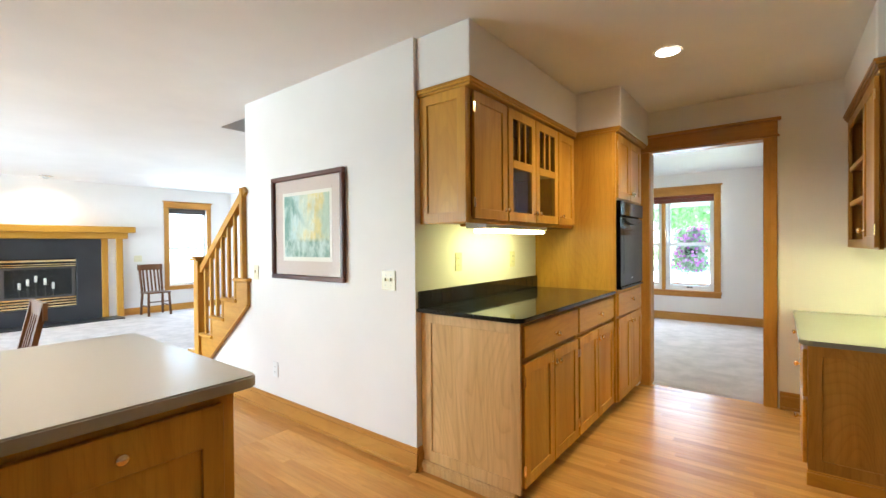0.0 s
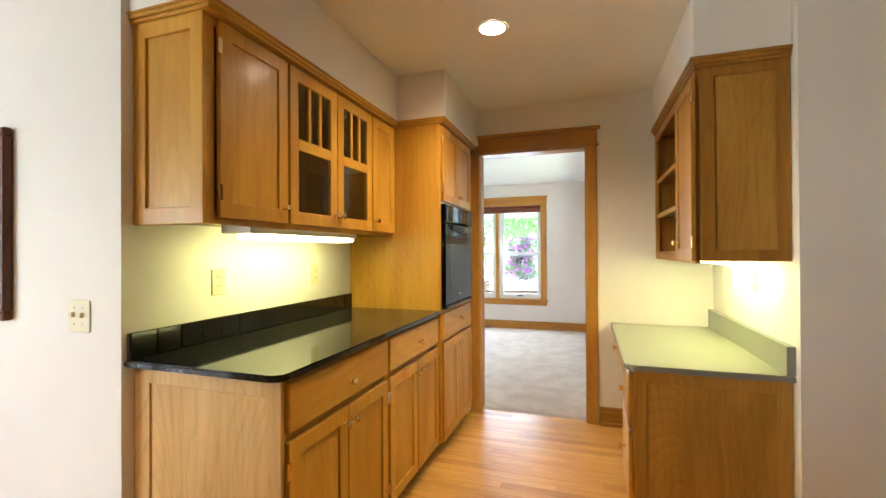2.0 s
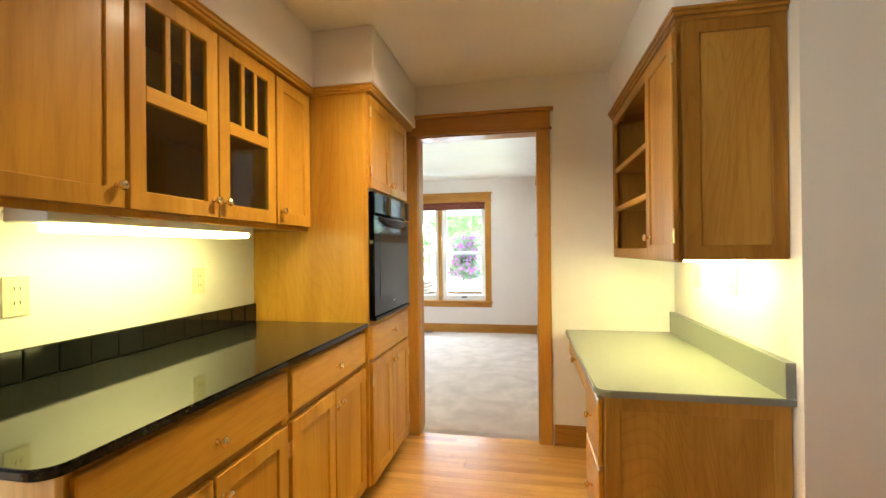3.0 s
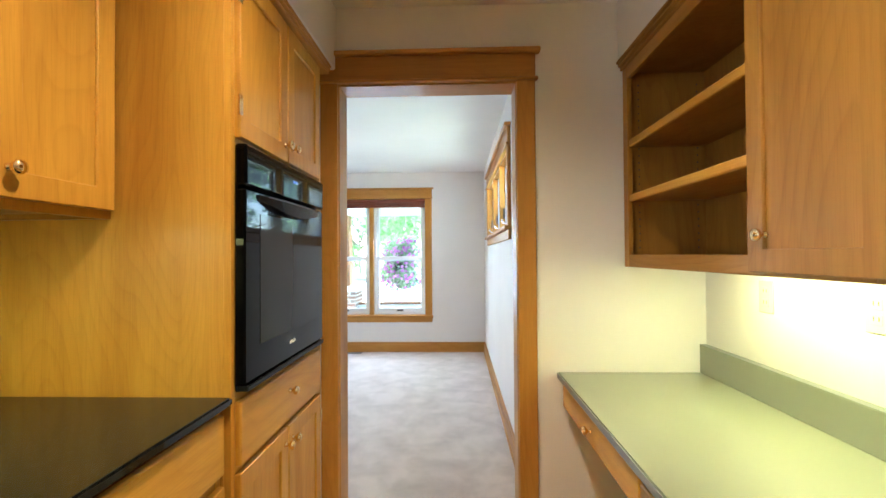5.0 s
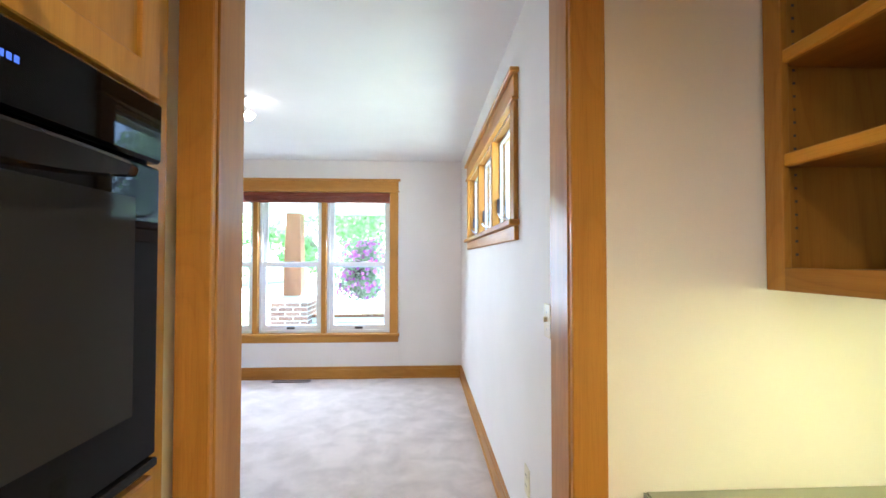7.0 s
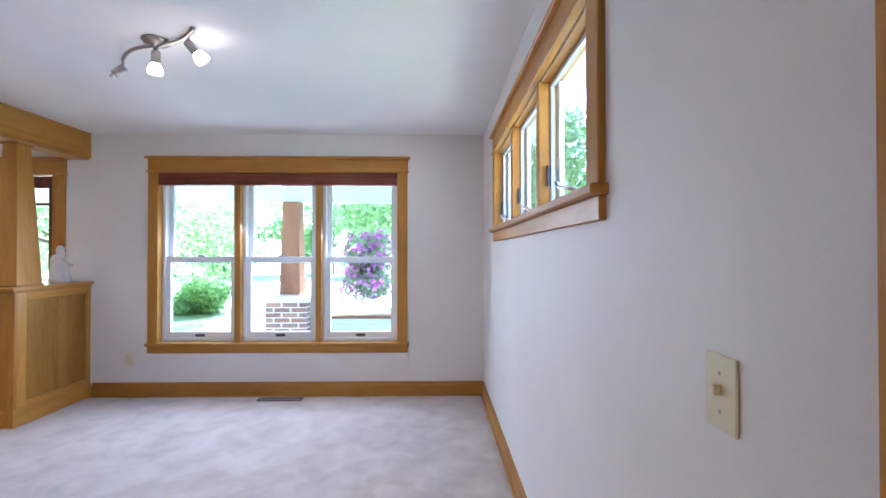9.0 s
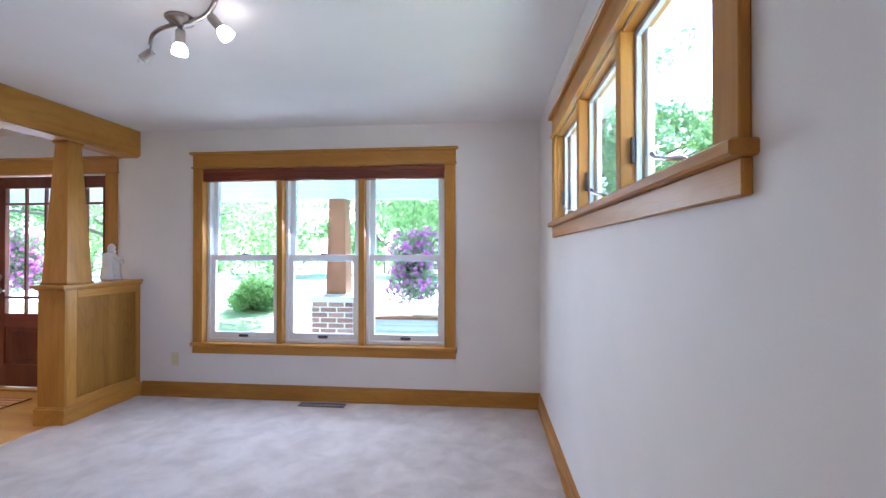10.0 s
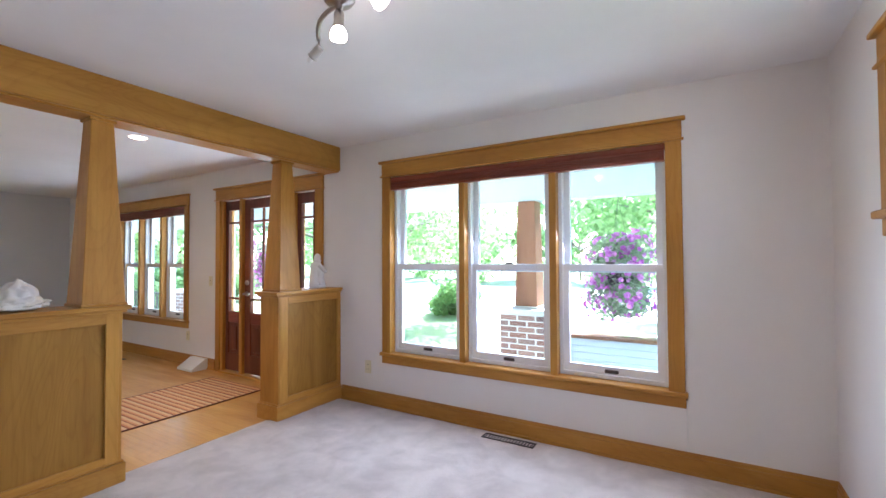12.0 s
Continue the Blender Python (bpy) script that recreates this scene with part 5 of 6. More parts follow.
def can_light(x, y, watts, TOP, label="recessed ceiling can light, real or added, switched on"):
    t = thing("recessed_light", (x, y, TOP), label, "ceiling light", "recessed lights")
    bm = bmesh.new()
    n = 28
    rings = [[bm.verts.new((x + r * math.cos(2 * math.pi * i / n), y + r * math.sin(2 * math.pi * i / n), z)) for i in range(n)] for r, z in ((0.083, TOP - 0.001), (0.080, TOP - 0.005), (0.068, TOP - 0.005), (0.064, TOP - 0.001))]
    for a, b in zip(rings, rings[1:]):
        for i in range(n):
            bm.faces.new((a[i], a[(i + 1) % n], b[(i + 1) % n], b[i]))
    part("trim_ring", bm, white_plastic, t)
    lathe("lens", (x, y, TOP - 0.0035), (0, 0, 1), [(0.067, 0), (0.067, 0.002)], can_glow, t, 28, "glowing lens")
    lamp("can_lamp", "SPOT", pose(x, y, TOP - 0.02), watts, (1.0, 0.82, 0.54), cone=150, blend=1.0)
    return t


can_light(0.36, 3.77, 7.6, KTOP)
# unseen can, added as warm fill for island, picture wall and end panel
can_light(-0.9, 0.6, 9, KTOP)
can_light(-4.02, 7.69, 6, TOP)
# wash over the mantel
lamp("mantel_lamp", "SPOT", look((-8.45, 2.35, KTOP - 0.03), (-8.75, 2.4, 1.5)), 3.6, (1.0, 0.82, 0.56), cone=120, blend=1.0)
mc = thing("recessed_light", (-8.57, 2.4, KTOP), "recessed eyeball light over the mantel", "ceiling light", "recessed lights")
lathe("trim_ring", (-8.57, 2.4, KTOP - 0.022), (0, 0, 1), [(0.055, 0), (0.085, 0.010), (0.09, 0.021)], chrome, mc)
lathe("eyeball", (-8.57, 2.4, KTOP - 0.05), (0, 0, 1), [(0.02, 0), (0.042, 0.012), (0.054, 0.034)], sash_grey, mc)

# ---- fireplace wall ----
fp = thing("fireplace", (-8.9, 2.53, 0), "fireplace with black slate surround and honey oak mantel", "fireplace")
ring("surround", "x", 1.685, 3.375, 0, 1.46, -8.90, -8.84, (0.365, 0.355, 0.28, 0.34), slate, fp, 0.003, "black slate surround")
# thin near-black plate stands for the dark depth of the firebox
box("firebox", (-8.899, -8.893, 2.05, 3.02, 0.28, 1.12), dark_void, fp, 0)
split("louver", [(-8.86, -8.832, 2.06, 3.01, 1.065, 1.10), (-8.86, -8.838, 2.06, 3.01, 1.02, 1.035), (-8.86, -8.838, 2.06, 3.01, 0.985, 1.0)], brass, fp, 0.003)
split("louver", [(-8.86, -8.834, 2.06, 3.01, 0.30 + 0.045 * i, 0.325 + 0.045 * i) for i in range(4)], brass, fp, 0.003)
ring("glass_frame", "x", 2.07, 3.0, 0.465, 0.975, -8.855, -8.842, (0.045, 0.045, 0.03, 0.03), bronze, fp, 0.002)
box("glass_front", (-8.851, -8.848, 2.11, 2.96, 0.49, 0.95), picture_glass, fp, 0)
for y0, y1, y2, y3 in ((3.375, 3.47, 3.60, 3.70), (1.36, 1.46, 1.59, 1.685)):
    box("post", (-8.90, -8.82, y0, y1, 0, 1.46), oak_z, fp)
    box("post", (-8.90, -8.82, y2, y3, 0, 1.46), oak_z, fp)
    box("white_inset", (-8.90, -8.87, y1, y2, 0, 1.46), wall_paint, fp, 0)
box("shelf", (-8.90, -8.62, 1.21, 3.85, 1.57, 1.68), oak_y, fp, 0.006, "thick oak mantel shelf")
boxes("frieze", [(-8.90, -8.74, 1.30, 3.76, 1.46, 1.57)], oak_y, fp, 0.006)
fp.location.y -= 0.19
box("hearth", (-8.90, -8.45, 1.55, 3.42, 0.0, 0.03), slate, fp, 0.004)
for yy, zz in ((2.103, 0.675), (2.205, 0.73), (2.305, 0.786), (2.419, 0.734), (2.522, 0.662)):
    cd = thing("candle", (-8.873, yy, 0.47), "white pillar candle behind the fireplace glass", "candle", "candles in the fireplace")
    lathe("wax", (-8.873, yy, zz - 0.055), (0, 0, 1), [(0.0, 0), (0.019, 0.001), (0.019, 0.105), (0.015, 0.11)], candle_wax, cd, 14)
    lathe("holder", (-8.873, yy, 0.28), (0, 0, 1), [(0.018, 0), (0.005, 0.01), (0.005, zz - 0.345), (0.019, zz - 0.336)], bronze, cd, 10)


def wooden_chair(loc, turn, label):
    t = thing("wooden_chair", loc, label, "chair")
    w, d, sh, bh = 0.40, 0.38, 0.44, 0.95
    T = Matrix.Translation(loc) @ Matrix.Rotation(radians(turn), 4, "Z")

    def put(name, bm):
        bmesh.ops.transform(bm, matrix=T, verts=bm.verts)
        return part(name, bm, chair_wood, t)
    put("seat", add_box(bmesh.new(), -w / 2, w / 2, -d / 2, d / 2, sh - 0.025, sh, bevel=0.008))
    for sx in (-1, 1):
        put("leg", add_bar(bmesh.new(), (sx * (w / 2 - 0.03), d / 2 - 0.03, sh - 0.02), (sx * (w / 2 - 0.015), d / 2 + 0.01, 0), 0.032, 0.032, (0, 1, 0.01)))
        put("leg", add_bar(bmesh.new(), (sx * (w / 2 - 0.03), -d / 2 + 0.03, sh - 0.02), (sx * (w / 2 - 0.015), -d / 2 - 0.01, 0), 0.034, 0.034, (0, 1, 0.01)))
        put("back_post", add_bar(bmesh.new(), (sx * (w / 2 - 0.03), -d / 2 + 0.02, sh), (sx * (w / 2 - 0.02), -d / 2 - 0.09, bh), 0.034, 0.03, (0, 1, 0.01)))
        put("stretcher", add_bar(bmesh.new(), (sx * (w / 2 - 0.02), -d / 2, 0.18), (sx * (w / 2 - 0.02), d / 2, 0.18), 0.02, 0.02))
    put("crest_rail", add_bar(bmesh.new(), (-w / 2 - 0.01, -d / 2 - 0.085, bh - 0.05), (w / 2 + 0.01, -d / 2 - 0.085, bh - 0.05), 0.022, 0.11))
    for k in range(5):
        u = -w / 2 + 0.075 + k * (w - 0.15) / 4
        put("spindle", add_bar(bmesh.new(), (u, -d / 2 + 0.02, sh), (u, -d / 2 - 0.08, bh - 0.08), 0.028, 0.012, (0, 1, 0.01)))
    put("front_stretcher", add_bar(bmesh.new(), (-w / 2 + 0.02, d / 2 - 0.01, 0.26), (w / 2 - 0.02, d / 2 - 0.01, 0.26), 0.02, 0.02))
    return t


wooden_chair((-8.50, 3.93, 0.012), -90, "dark wooden side chair with spindle back")
wooden_chair((-2.95, 1.12, 0.0), 180, "dark wooden dining chair near the island")

# ---- dining things ----
tl = thing("track_light", (-1.01, 7.122, TOP), "brushed nickel three-head curved ceiling light, two lit", "ceiling light")
lathe("canopy", (-1.01, 7.122, TOP), (0, 0, -1), [(0.065, 0), (0.068, 0.006), (0.055, 0.022), (0.02, 0.03), (0.012, 0.05)], nickel, tl)
arm = []
for i in range(17):
    s = -1 + i / 8
    arm.append((-1.01 + 0.27 * s + 0.016 * math.sin(math.pi * s), 7.122 - 0.14 * s + 0.034 * math.sin(math.pi * s), 2.42 + 0.02 * s))
part("arm", add_tube(bmesh.new(), arm, 0.011, 8), nickel, tl, smooth=True)


def lamp_head(base, aim, lit, watts=0.4):
    a = Vector(aim).normalized()
    b0 = Vector(base)
    h = part("stem", add_tube(bmesh.new(), [b0, b0 + Vector((0, 0, -0.045))], 0.005, 8), nickel, tl)
    o = b0 + Vector((0, 0, -0.045))
    lathe("socket", o, a, [(0.019, -0.012), (0.022, 0.0), (0.022, 0.045), (0.026, 0.05), (0.019, 0.056)], nickel, h)
    if lit:
        lathe("shade", o, a, [(0.020, 0.052), (0.031, 0.068), (0.036, 0.09), (0.034, 0.104), (0.022, 0.107)], bulb_glow, h, label="lit frosted glass shade")
        lamp("spot_head", "SPOT", look(o + a * 0.13, o + a * 1.0), watts, (1.0, 0.82, 0.6), cone=140, blend=1.0)
    else:
        lathe("bulb", o, a, [(0.012, 0.05), (0.014, 0.07), (0.006, 0.082)], white_plastic, h)


lamp_head(arm[8], (-0.05, 0.02, -1), True)
lamp_head(arm[14], (0.50, 0.25, -0.62), True, 1.6)
lamp_head((arm[0][0], arm[0][1], arm[0][2]), (-0.75, -0.1, -0.6), False)


def floor_register(loc, w, d, label):
    t = thing("floor_vent", loc, label, "vent")
    x, y, z = loc
    boxes("frame", [(x - w / 2, x + w / 2, y - d / 2, y - d / 2 + 0.012, z, z + 0.006), (x - w / 2, x + w / 2, y + d / 2 - 0.012, y + d / 2, z, z + 0.006), (x - w / 2, x - w / 2 + 0.012, y - d / 2 + 0.012, y + d / 2 - 0.012, z, z + 0.006), (x + w / 2 - 0.012, x + w / 2, y - d / 2 + 0.012, y + d / 2 - 0.012, z, z + 0.006)], bronze, t, 0.001)
    n = 16
    for i in range(n):
        u = x - w / 2 + 0.012 + (w - 0.024) * (i + 0.5) / n
        box("slat", (u - 0.004, u + 0.004, y - d / 2 + 0.012, y + d / 2 - 0.012, z, z + 0.004), bronze, t, 0)
    return t


floor_register((-0.95, 8.78, 0.012), 0.40, 0.085, "dark bronze floor vent in the carpet")
floor_register((-6.6, 8.6, 0.0), 0.30, 0.09, "dark floor vent in the oak floor")
df = thing("air_deflector", (-5.12, 8.86, 0.0), "white plastic floor vent deflector", "vent")
bmdf = bmesh.new()
pr = [(8.70, 0.004), (8.895, 0.004), (8.895, 0.13), (8.86, 0.13), (8.70, 0.03)]
fa, fb = [bmdf.verts.new((-5.28, y, z)) for y, z in pr], [bmdf.verts.new((-4.96, y, z)) for y, z in pr]
bmdf.faces.new(fa), bmdf.faces.new(fb[::-1])
for i in range(5):
    bmdf.faces.new((fa[(i + 1) % 5], fa[i], fb[i], fb[(i + 1) % 5]))
bmesh.ops.recalc_face_normals(bmdf, faces=bmdf.faces)
part("hood", bmdf, white_plastic, df)

rg = thing("entry_rug", (-4.07, 7.6, 0.0), "striped red and tan woven runner rug", "rug")
box("cloth", (-4.52, -3.63, 6.1, 8.70, 0.0, 0.009), rug_mat, rg, 0.003)
boxes("binding", [(-4.53, -4.515, 6.09, 8.71, 0.0, 0.011), (-3.635, -3.62, 6.09, 8.71, 0.0, 0.011)], mahogany_z, rg, 0.003)

# white figure group on the low wall
bm_f = bmesh.new()
for cx, cy, sc, lean in ((-2.885, 8.70, 1.0, 0.1), (-2.85, 8.755, 0.88, -0.12)):
    prof_ = [(0.050, 0), (0.052, 0.03), (0.047, 0.09), (0.052, 0.15), (0.060, 0.20), (0.045, 0.235), (0.018, 0.25), (0.016, 0.258), (0.030, 0.275), (0.034, 0.295), (0.026, 0.318), (0.008, 0.328)]
    add_lathe(bm_f, (cx, cy, 1.074), (lean * 0.4, lean, 1), [(r * sc, h * sc) for r, h in prof_], 18)
add_lathe(bm_f, (-2.868, 8.727, 1.072), (0, 0, 1), [(0.068, 0), (0.070, 0.02), (0.055, 0.03)], 18)
add_tube(bm_f, [(-2.82, 8.70, 1.29), (-2.80, 8.73, 1.25), (-2.81, 8.77, 1.23), (-2.84, 8.80, 1.25)], 0.018, 8)
for v in bm_f.verts:
    v.co += Vector((noise.noise(v.co * 22), noise.noise(v.co * 22 + Vector((5, 1, 2))), 0)) * 0.012 * (1 if v.co.z > 1.09 else 0)
tagged(part("figurine", bm_f, plaster, smooth=True), "white plaster figurine of an embracing pair", "figurine")

# carved white ornament on the nearer low wall
bm_o = bmesh.new()
bmesh.ops.create_icosphere(bm_o, subdivisions=5, radius=1.0)
for v in bm_o.verts:
    fold = abs(noise.noise(v.co * 2.6)) * 0.45 + abs(noise.noise(v.co * 6)) * 0.14
    peak = max(0.0, 1 - 1.1 * math.hypot(v.co.x, v.co.y - 0.15))
    v.co = Vector((v.co.x * 0.085, v.co.y * 0.155, max(v.co.z, -0.2) * (0.055 + 0.10 * peak))) * (0.82 + fold)
    v.co += Vector((-2.87, 6.60, 1.10))
    v.co.z = max(v.co.z, 1.0725)
tagged(part("carved_ornament", bm_o, alabaster, smooth=True), "rough carved white stone ornament with ochre tinge", "ornament")

# ---- porch and garden ----
bm_g = bmesh.new()
bm_g.faces.new([bm_g.verts.new(p) for p in ((-600, -600, -0.62), (600, -600, -0.62), (600, 600, -0.62), (-600, 600, -0.62))])
tagged(part("ground", bm_g, lawn), "green lawn", "ground", kind="structure")
tagged(box("road", (-200, 200, 22, 34, -0.64, -0.60), concrete, bevel=0.01), "pale sunlit concrete street", "road", kind="structure")
tagged(box("pavement", (-200, 200, 20.0, 21.4, -0.64, -0.59), concrete, bevel=0.01), "pale concrete pavement", "pavement", kind="structure")
tagged(box("porch_floor", (-14.0, 1.2, FRONT1, 11.35, -0.62, -0.24), concrete, bevel=0.01), "grey porch floor", "porch", kind="structure")
tagged(box("porch_ceiling", (-14.2, 1.4, FRONT1, 11.45, 2.42, 2.50), porch_paint, bevel=0.005), "pale blue porch ceiling", "ceiling", kind="structure")
tagged(box("porch_beam", (-14.2, 1.4, 10.92, 11.14, 2.05, 2.42), porch_paint, bevel=0.008), "white porch beam", "beam", kind="structure")
tagged(box("porch_roof", (-14.3, 1.5, FRONT1, 11.6, 2.51, 2.66), shingle, bevel=0.01), "dark shingled porch roof", "roof", kind="structure")


def porch_pier(x):
    t = thing("porch_pillar", (x, 11.0, -0.24), "tapered cedar porch column on a brick pier", "pillar", "porch pillars")
    w = 0.276
    box("pier_core", (x - w - 0.003, x + w + 0.003, 11 - w - 0.003, 11 + w + 0.003, -0.24, 0.665), mortar, t, 0)
    box("pier_cap", (x - w - 0.045, x + w + 0.045, 11 - w - 0.045, 11 + w + 0.045, 0.665, 0.735), limestone, t, 0.008)
    box("column_foot", (x - 0.17, x + 0.17, 11 - 0.17, 11 + 0.17, 0.735, 0.76), limestone, t, 0.006)
    bm = bmesh.new()
    for z, k in ((0.76, 0.14), (2.05, 0.108)):
        for sx, sy in ((-1, -1), (1, -1), (1, 1), (-1, 1)):
            bm.verts.new((x + sx * k, 11 + sy * k, z))
    bm.verts.ensure_lookup_table()
    for q in ((3, 2, 1, 0), (4, 5, 6, 7), (0, 1, 5, 4), (1, 2, 6, 5), (2, 3, 7, 6), (3, 0, 4, 7)):
        bm.faces.new([bm.verts[i] for i in q])
    part("shaft", bm, cedar_z, t)
    return t, w


def brick_meshes():
    out = {}
    for nm, l in (("full", 0.206), ("half", 0.099)):
        me = bpy.data.meshes.new("brick_" + nm)
        bm = add_box(bmesh.new(), -l / 2, l / 2, -0.045, 0.012, -0.028, 0.028, bevel=0.004)
        bm.to_mesh(me)
        bm.free()
        me.materials.append(brick_clay)
        out[nm] = (me, l)
    return out


bricks = brick_meshes()


def lay_bricks(t, x, w):
    rng = random.Random(4)
    for k in range(12):
        z = 0.633 - 0.0695 * k
        for face in range(4):
            u = -w
            row = (["full", "full", "half"] if k % 2 == 0 else ["half", "full", "full"])
            gap = (2 * w - sum(bricks[r][1] for r in row)) / (len(row) - 1)
            for r in row:
                me, l = bricks[r]
                o = new("brick", me)
                o.parent = t
                c = u + l / 2
                u += l + gap
                d = w - 0.004 + rng.uniform(-0.002, 0.002)
                px, py, rot = ((c, -d, 0), (d, c, 90), (c, d, 180), (-d, c, 270))[face]
                rot = (180, 270, 0, 90)[face]
                o.matrix_basis = pose(px, py, z + 0.24, 0, 0, rot)


for xx in (-1.57, -9.0):
    t_, w_p = porch_pier(xx)
    lay_bricks(t_, xx, w_p)

# clapboard half wall of the porch
pwall = thing("porch_half_wall", (0.0, 11.05, -0.24), "low pale clapboard porch wall with a wooden cap", "half wall")
for k in range(8):
    z = -0.22 + 0.078 * k
    bar("board", (-1.30, 11.0 - 0.006, z + 0.04), (1.2, 11.0 - 0.006, z + 0.04), 0.018, 0.084, siding_paint, pwall, (0, 0.38, 1))
box("core", (-1.30, 1.2, 11.012, 11.10, -0.24, 0.405), siding_paint, pwall, 0)
box("cap", (-1.30, 1.2, 10.95, 11.15, 0.41, 0.45), cedar_z, pwall, 0.006, "reddish wood cap")
# porch railing by the foyer window
rl = thing("porch_railing", (-11.5, 11.0, -0.24), "dark wooden porch railing", "railing")
box("top_rail", (-13.9, -9.30, 10.96, 11.04, 0.56, 0.61), bronze, rl)
box("bottom_rail", (-13.9, -9.30, 10.97, 11.03, -0.08, -0.03), bronze, rl)
for k in range(31):
    box("picket", (-13.8 + k * 0.145, -13.765 + k * 0.145, 10.985, 11.015, -0.24, 0.56), bronze, rl, 0)


def leaf_cloud(centres, radii, count, size, seed, squash=1.0, shell=0.35):
    """Small two-triangle leaves strewn through soft clumps: vertices and faces."""
    rng = np.random.default_rng(seed)
    centres, radii = np.array(centres), np.array(radii)
    pick = rng.choice(len(centres), count, p=radii ** 2 / (radii ** 2).sum())
    d = rng.normal(size=(count, 3))
    d /= np.linalg.norm(d, axis=1)[:, None]
    r = radii[pick] * (1 - shell * rng.random(count) ** 1.5)
    p = centres[pick] + d * r[:, None] * np.array([1, 1, squash])
    a = rng.normal(size=(count, 3))
    a /= np.linalg.norm(a, axis=1)[:, None]
    b = np.cross(a, rng.normal(size=(count, 3)))
    b /= np.linalg.norm(b, axis=1)[:, None]
    s = size * (0.6 + 0.8 * rng.random(count))[:, None]
    v = np.stack([p - a * s, p + b * s * 0.5, p + a * s, p - b * s * 0.5], axis=1).reshape(-1, 3)
    f = np.arange(count * 4).reshape(-1, 4)
    return v, f


def cloud_part(name, v, f, mat, parent, label=""):
    me = bpy.data.meshes.new(name)
    o_ = np.array(root_of(parent).location)
    me.from_pydata((v - o_).tolist(), [], f.tolist())
    me.materials.append(mat)
    ob = new(name, me)
    ob.parent = parent
    return tagged(ob, label)


def tree(x, y, h, spread, seed, leaves=9000, low=0.35, size=0.10):
    rng = random.Random(seed)
    t = thing("tree", (x, y, -0.62), "leafy green garden tree", "tree", "garden trees")
    base = Vector((x, y, -0.62))
    bm = bmesh.new()
    trunk = [base + Vector((0.08 * rng.uniform(-1, 1) * k, 0.08 * rng.uniform(-1, 1) * k, h * 0.2 * k)) for k in range(5)]
    add_tube(bm, trunk, [0.011 * h * (1 - 0.19 * k) for k in range(5)], 10)
    centres, radii = [], []
    for k in range(26):
        a, up = rng.uniform(0, 2 * math.pi), rng.uniform(low, 1.0)
        out = spread * (0.35 + 0.65 * rng.random()) * (1.15 - 0.6 * abs(up - 0.6))
        tip = base + Vector((math.cos(a) * out, math.sin(a) * out, h * up))
        root = base + Vector((0, 0, h * max(0.25, up * 0.6)))
        mid = (root + tip) / 2 + Vector((0, 0, 0.06 * h))
        add_tube(bm, [root, mid, tip], [0.010 * h, 0.006 * h, 0.002 * h], 6)
        centres.append(tip), radii.append(spread * rng.uniform(0.16, 0.34))
    part("trunk", bm, bark, t, smooth=True)
    v, f = leaf_cloud(centres, radii, leaves, size, seed, 0.7, 0.75)
    cloud_part("crown", v, f, tree_leaf, t)
    return t


tree(-9.8, 17.8, 7.4, 5.2, 1, 34000, 0.30, 0.075)
tree(0.75, 18.6, 7.4, 4.4, 2, 30000, 0.28, 0.075)
tree(3.4, 16.4, 6.8, 3.2, 3, 24000, 0.30, 0.07)
tree(8.2, 15.0, 7.0, 3.0, 8, 26000, 0.05, 0.06)
tree(9.6, 10.6, 6.4, 2.8, 6, 40000, 0.02, 0.05)
tree(12.5, 8.0, 7.0, 3.2, 7, 26000, 0.02, 0.06)
for i_, (xx, yy) in enumerate(((-27, 43), (-18, 42), (-9, 45), (0, 44), (8, 43), (-38, 44))):
    tree(xx, yy, 10.5, 5.5, 20 + i_, 4200, 0.02, 0.30)
tree(-20, 16, 6.5, 3.6, 35, 30000, 0.03, 0.08)
tree(-7, -9, 7, 3.2, 31, 6000, 0.25)
tree(-2, -10, 7, 3.2, 32, 6000, 0.25)


def bush(x, y, r, seed, n=2600):
    t = thing("bush", (x, y, -0.62), "rounded green garden bush", "bush", "garden bushes")
    rng = random.Random(seed)
    cs = [(x + rng.uniform(-r, r) * 0.7, y + rng.uniform(-r, r) * 0.7, -0.62 + rng.uniform(0.3, 0.9) * r) for _ in range(9)]
    v, f = leaf_cloud(cs, [r * 0.5] * 9, n, 0.07, seed, 0.8, 0.5)
    cloud_part("crown", v, f, tree_leaf, t)
    bm = bmesh.new()
    for c in cs:
        add_tube(bm, [(x, y, -0.64), c], [0.03, 0.01], 6)
    part("stems", bm, bark, t)


bush(-7.3, 19.0, 1.0, 41, 6000)
bush(-11.6, 12.7, 1.3, 42, 9000)
bush(-14.2, 13.4, 1.6, 43, 9000)
bush(-17.4, 14.6, 1.9, 44, 9000)


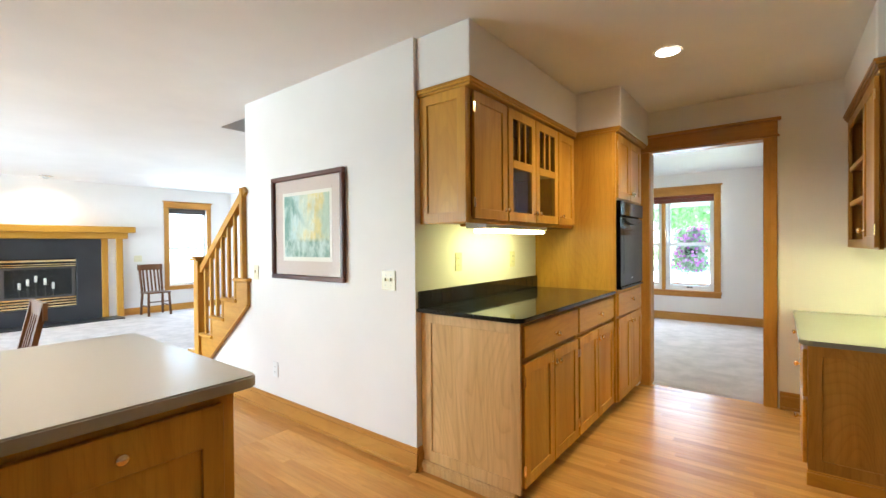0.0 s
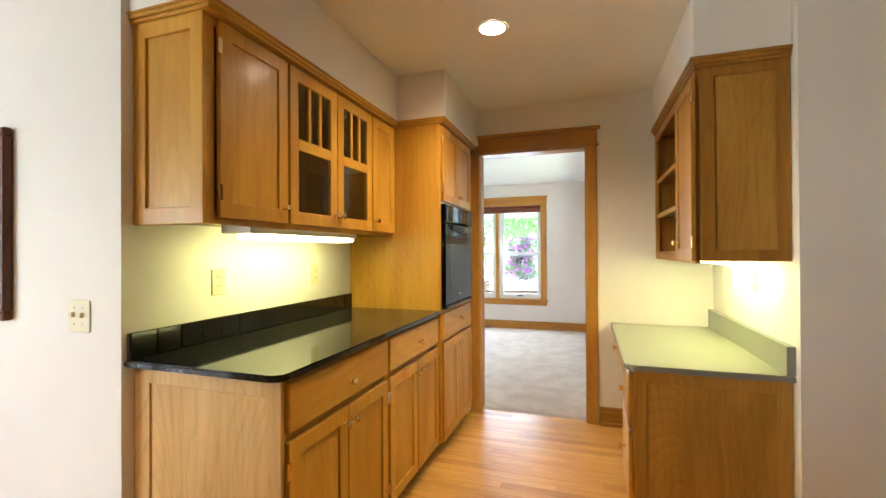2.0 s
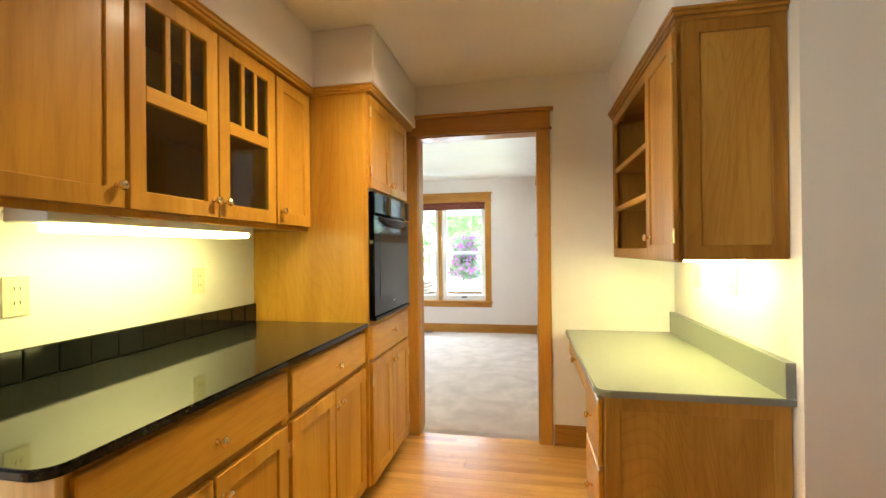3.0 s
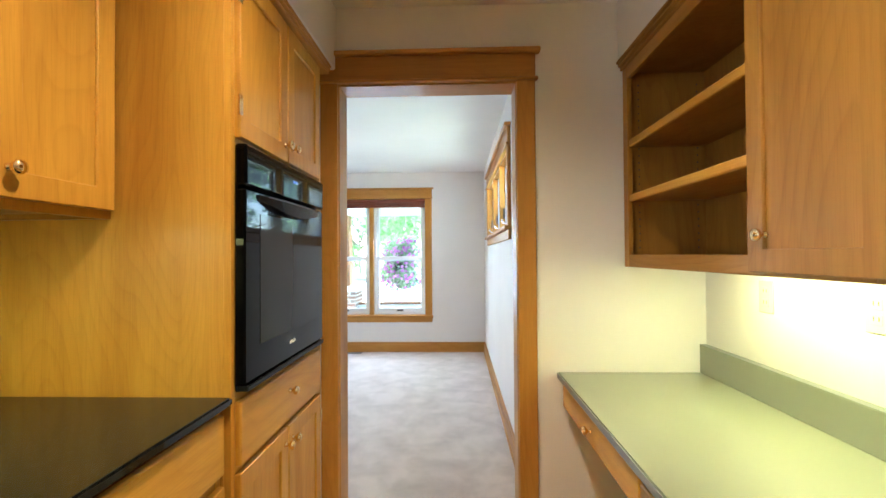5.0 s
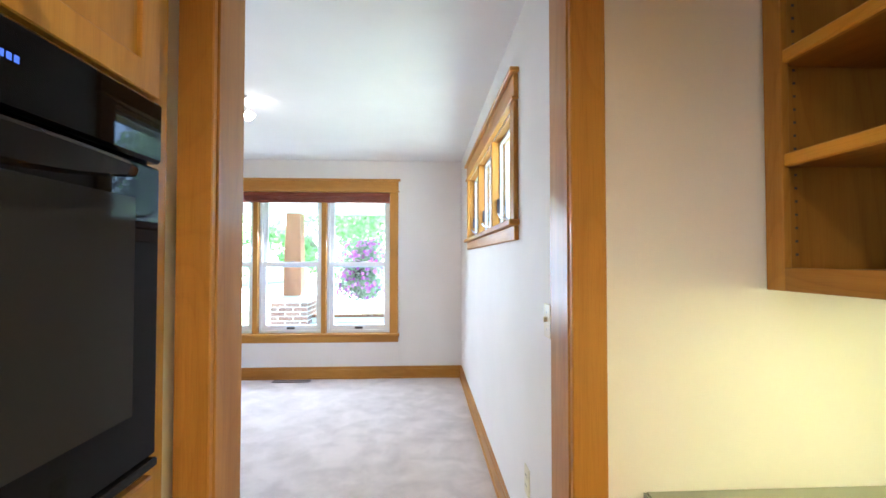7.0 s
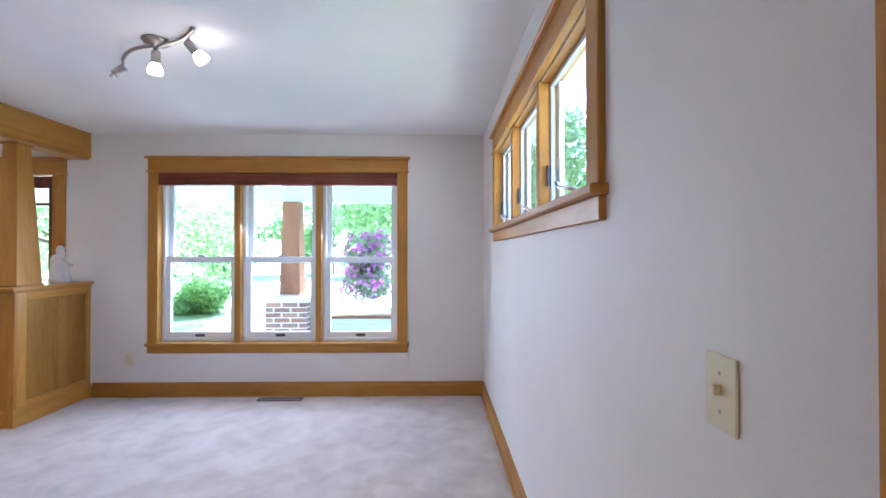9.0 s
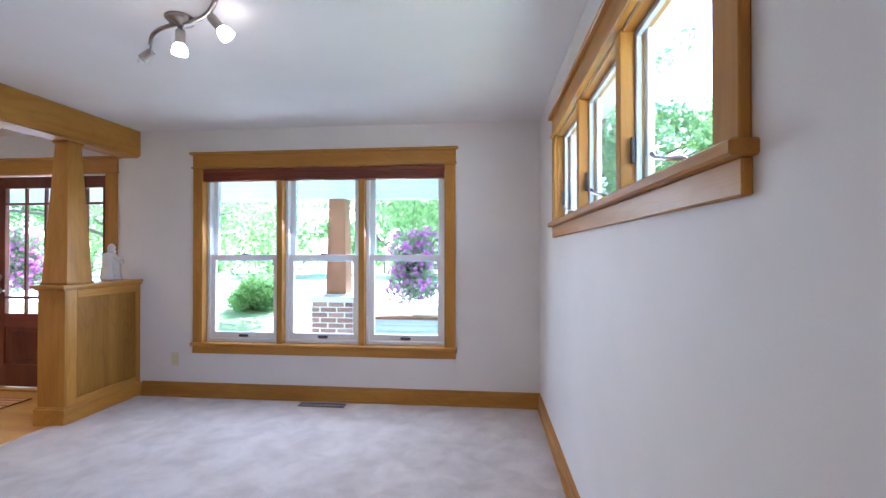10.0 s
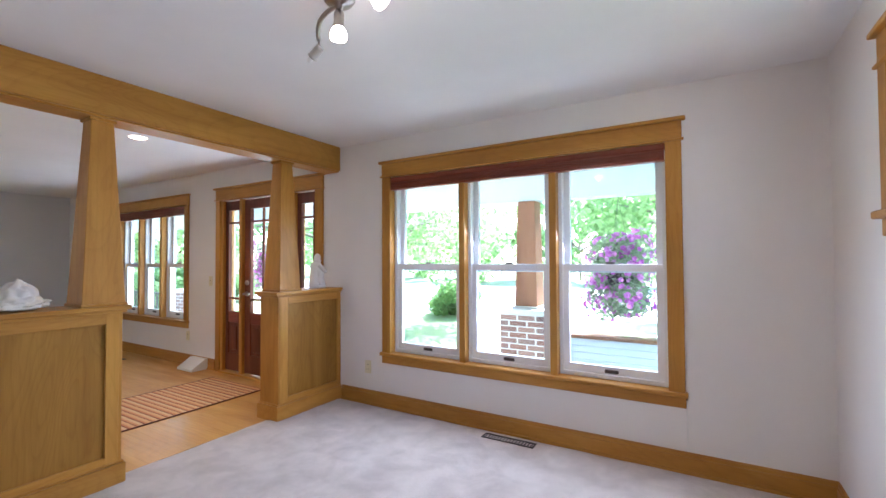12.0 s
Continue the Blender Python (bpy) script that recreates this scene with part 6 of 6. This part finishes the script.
def flower_basket(x, y, z, r, seed):
    t = thing("hanging_basket", (x, y, z - r), "hanging basket overflowing with purple petunias", "flower basket", "porch flower baskets")
    rng = random.Random(seed)
    cs = [(x + rng.uniform(-0.5, 0.5) * r, y + rng.uniform(-0.5, 0.5) * r, z + r * rng.uniform(-1.0, 0.7)) for _ in range(26)]
    v, f = leaf_cloud(cs, [r * rng.uniform(0.36, 0.6) for _ in cs], 4200, 0.032, seed, 1.0, 0.5)
    cloud_part("foliage", v, f, basket_leaf, t)
    lathe("pot", (x, y, z - 0.18 * r), (0, 0, 1), [(0.10, -0.10), (0.15, -0.06), (0.17, 0.06), (0.16, 0.065)], bronze, t)
    bm = bmesh.new()
    for _ in range(430):
        c = Vector(rng.choice(cs))
        d = Vector((rng.gauss(0, 1), rng.gauss(0, 1) - 0.5, rng.gauss(0, 0.9))).normalized()
        p = c + d * r * rng.uniform(0.50, 0.68)
        s = d.orthogonal().normalized()
        u = d.cross(s)
        rad = rng.uniform(0.026, 0.040)
        mid = bm.verts.new(p - d * 0.018)
        rim = []
        for k in range(10):
            a = 2 * math.pi * k / 10
            rr = rad * (1.0 if k % 2 == 0 else 0.82)
            rim.append(bm.verts.new(p + (s * math.cos(a) + u * math.sin(a)) * rr + d * rng.uniform(0, 0.006)))
        for k in range(10):
            bm.faces.new((mid, rim[k], rim[(k + 1) % 10]))
    part("blossoms", bm, petal, t, "purple-pink blossoms")
    bm = bmesh.new()
    for k in range(3):
        a = 2 * math.pi * k / 3
        add_tube(bm, [(x + 0.16 * math.cos(a), y + 0.16 * math.sin(a), z - 0.1 * r), (x, y, 2.02)], 0.002, 5)
    add_tube(bm, [(x, y, 2.01), (x, y, 2.06)], 0.003, 5)
    part("hanger", bm, bronze, t)
    return t


flower_basket(-0.52, 11.0, 1.20, 0.40, 3)
flower_basket(-6.45, 11.0, 1.25, 0.40, 8)

# thin cord from the window to the baseboard
cord = thing("blind_cord", (0.192, 8.905, 0.135), "thin white cord hanging beside the window", "cord")
bm = bmesh.new()
add_tube(bm, [(0.190, 8.904, 0.47), (0.193, 8.903, 0.30), (0.192, 8.902, 0.137)], 0.0022, 6)
part("cord_line", bm, white_plastic, cord)
box("cord_end", (0.187, 0.197, 8.893, 8.909, 0.455, 0.49), bronze, cord, 0.002)

# ---- strip flooring ----
STRIP = 0.0572


def strip_box(x0, x1, y0, y1):
    return add_box(bmesh.new(), x0, x1, y0, y1, -0.013, 0.0, bevel=0.0006)


rng_f = random.Random(11)
floor_ob = bpy.data.objects["floor"]
plank_cache = {}


def plank(x0, x1, y0):
    l = round((x1 - x0) / 0.05) * 0.05
    if l not in plank_cache:
        me = bpy.data.meshes.new("plank")
        bm = strip_box(0.0003, l - 0.0003, 0.0002, STRIP - 0.0002)
        bm.to_mesh(me)
        bm.free()
        me.materials.append(floor_wood)
        plank_cache[l] = me
    o = new("plank", plank_cache[l])
    o.parent = floor_ob
    o.location = (x0, y0, 0)


# the strips walked over, one by one
rows = int((5.09 - 1.35) / STRIP)
for k in range(rows):
    y = 5.09 - (k + 1) * STRIP
    x, k0 = -1.85, True
    while x < 1.74:
        l = 0.05 * rng_f.randrange(6 if k0 else 14, 30)
        k0 = False
        if x + l > 1.40:
            l = 0.05 * round((1.75 - x) / 0.05)
        plank(x, x + l, y)
        x += l


def strip_field(name, parent, x0, x1, y0, y1, seed):
    rng = random.Random(seed)
    verts, faces = [], []
    y = y1 - STRIP
    while y > y0 - STRIP:
        x = x0 - rng.random() * 0.5
        while x < x1:
            l = 0.6 + rng.random() * 0.9
            a, b, c, d = max(x, x0) + 0.0003, min(x + l, x1) - 0.0003, y + 0.0002, y + STRIP - 0.0002
            if b > a:
                n = len(verts)
                e = 0.0005
                verts += [(a, c, -0.013), (b, c, -0.013), (b, d, -0.013), (a, d, -0.013), (a, c, -e), (b, c, -e), (b, d, -e), (a, d, -e), (a + e, c + e, 0), (b - e, c + e, 0), (b - e, d - e, 0), (a + e, d - e, 0)]
                faces += [(n + p, n + q, n + r, n + s) for p, q, r, s in ((8, 9, 10, 11), (4, 5, 9, 8), (5, 6, 10, 9), (6, 7, 11, 10), (7, 4, 8, 11), (0, 1, 5, 4), (1, 2, 6, 5), (2, 3, 7, 6), (3, 0, 4, 7))]
            x += l
        y -= STRIP
    me = bpy.data.meshes.new(name)
    me.from_pydata(verts, [], faces)
    me.materials.append(floor_wood)
    ob = new(name, me)
    ob.parent = parent
    return tagged(ob, "honey oak floor strips", kind="stuff")


Y_NEAR = 5.09 - rows * STRIP
strip_field("floor_strips", floor_ob, -5.0, 4.0, -2.5, Y_NEAR, 5)
strip_field("floor_strips", floor_ob, -5.0, -1.85, Y_NEAR + STRIP, 5.09, 6)
strip_field("floor_strips", floor_ob, 1.75, 4.0, Y_NEAR + STRIP, 5.09, 7)
strip_field("floor_strips", bpy.data.objects["floor_foyer"], -9.2, -2.87, 5.72, 8.93, 8)
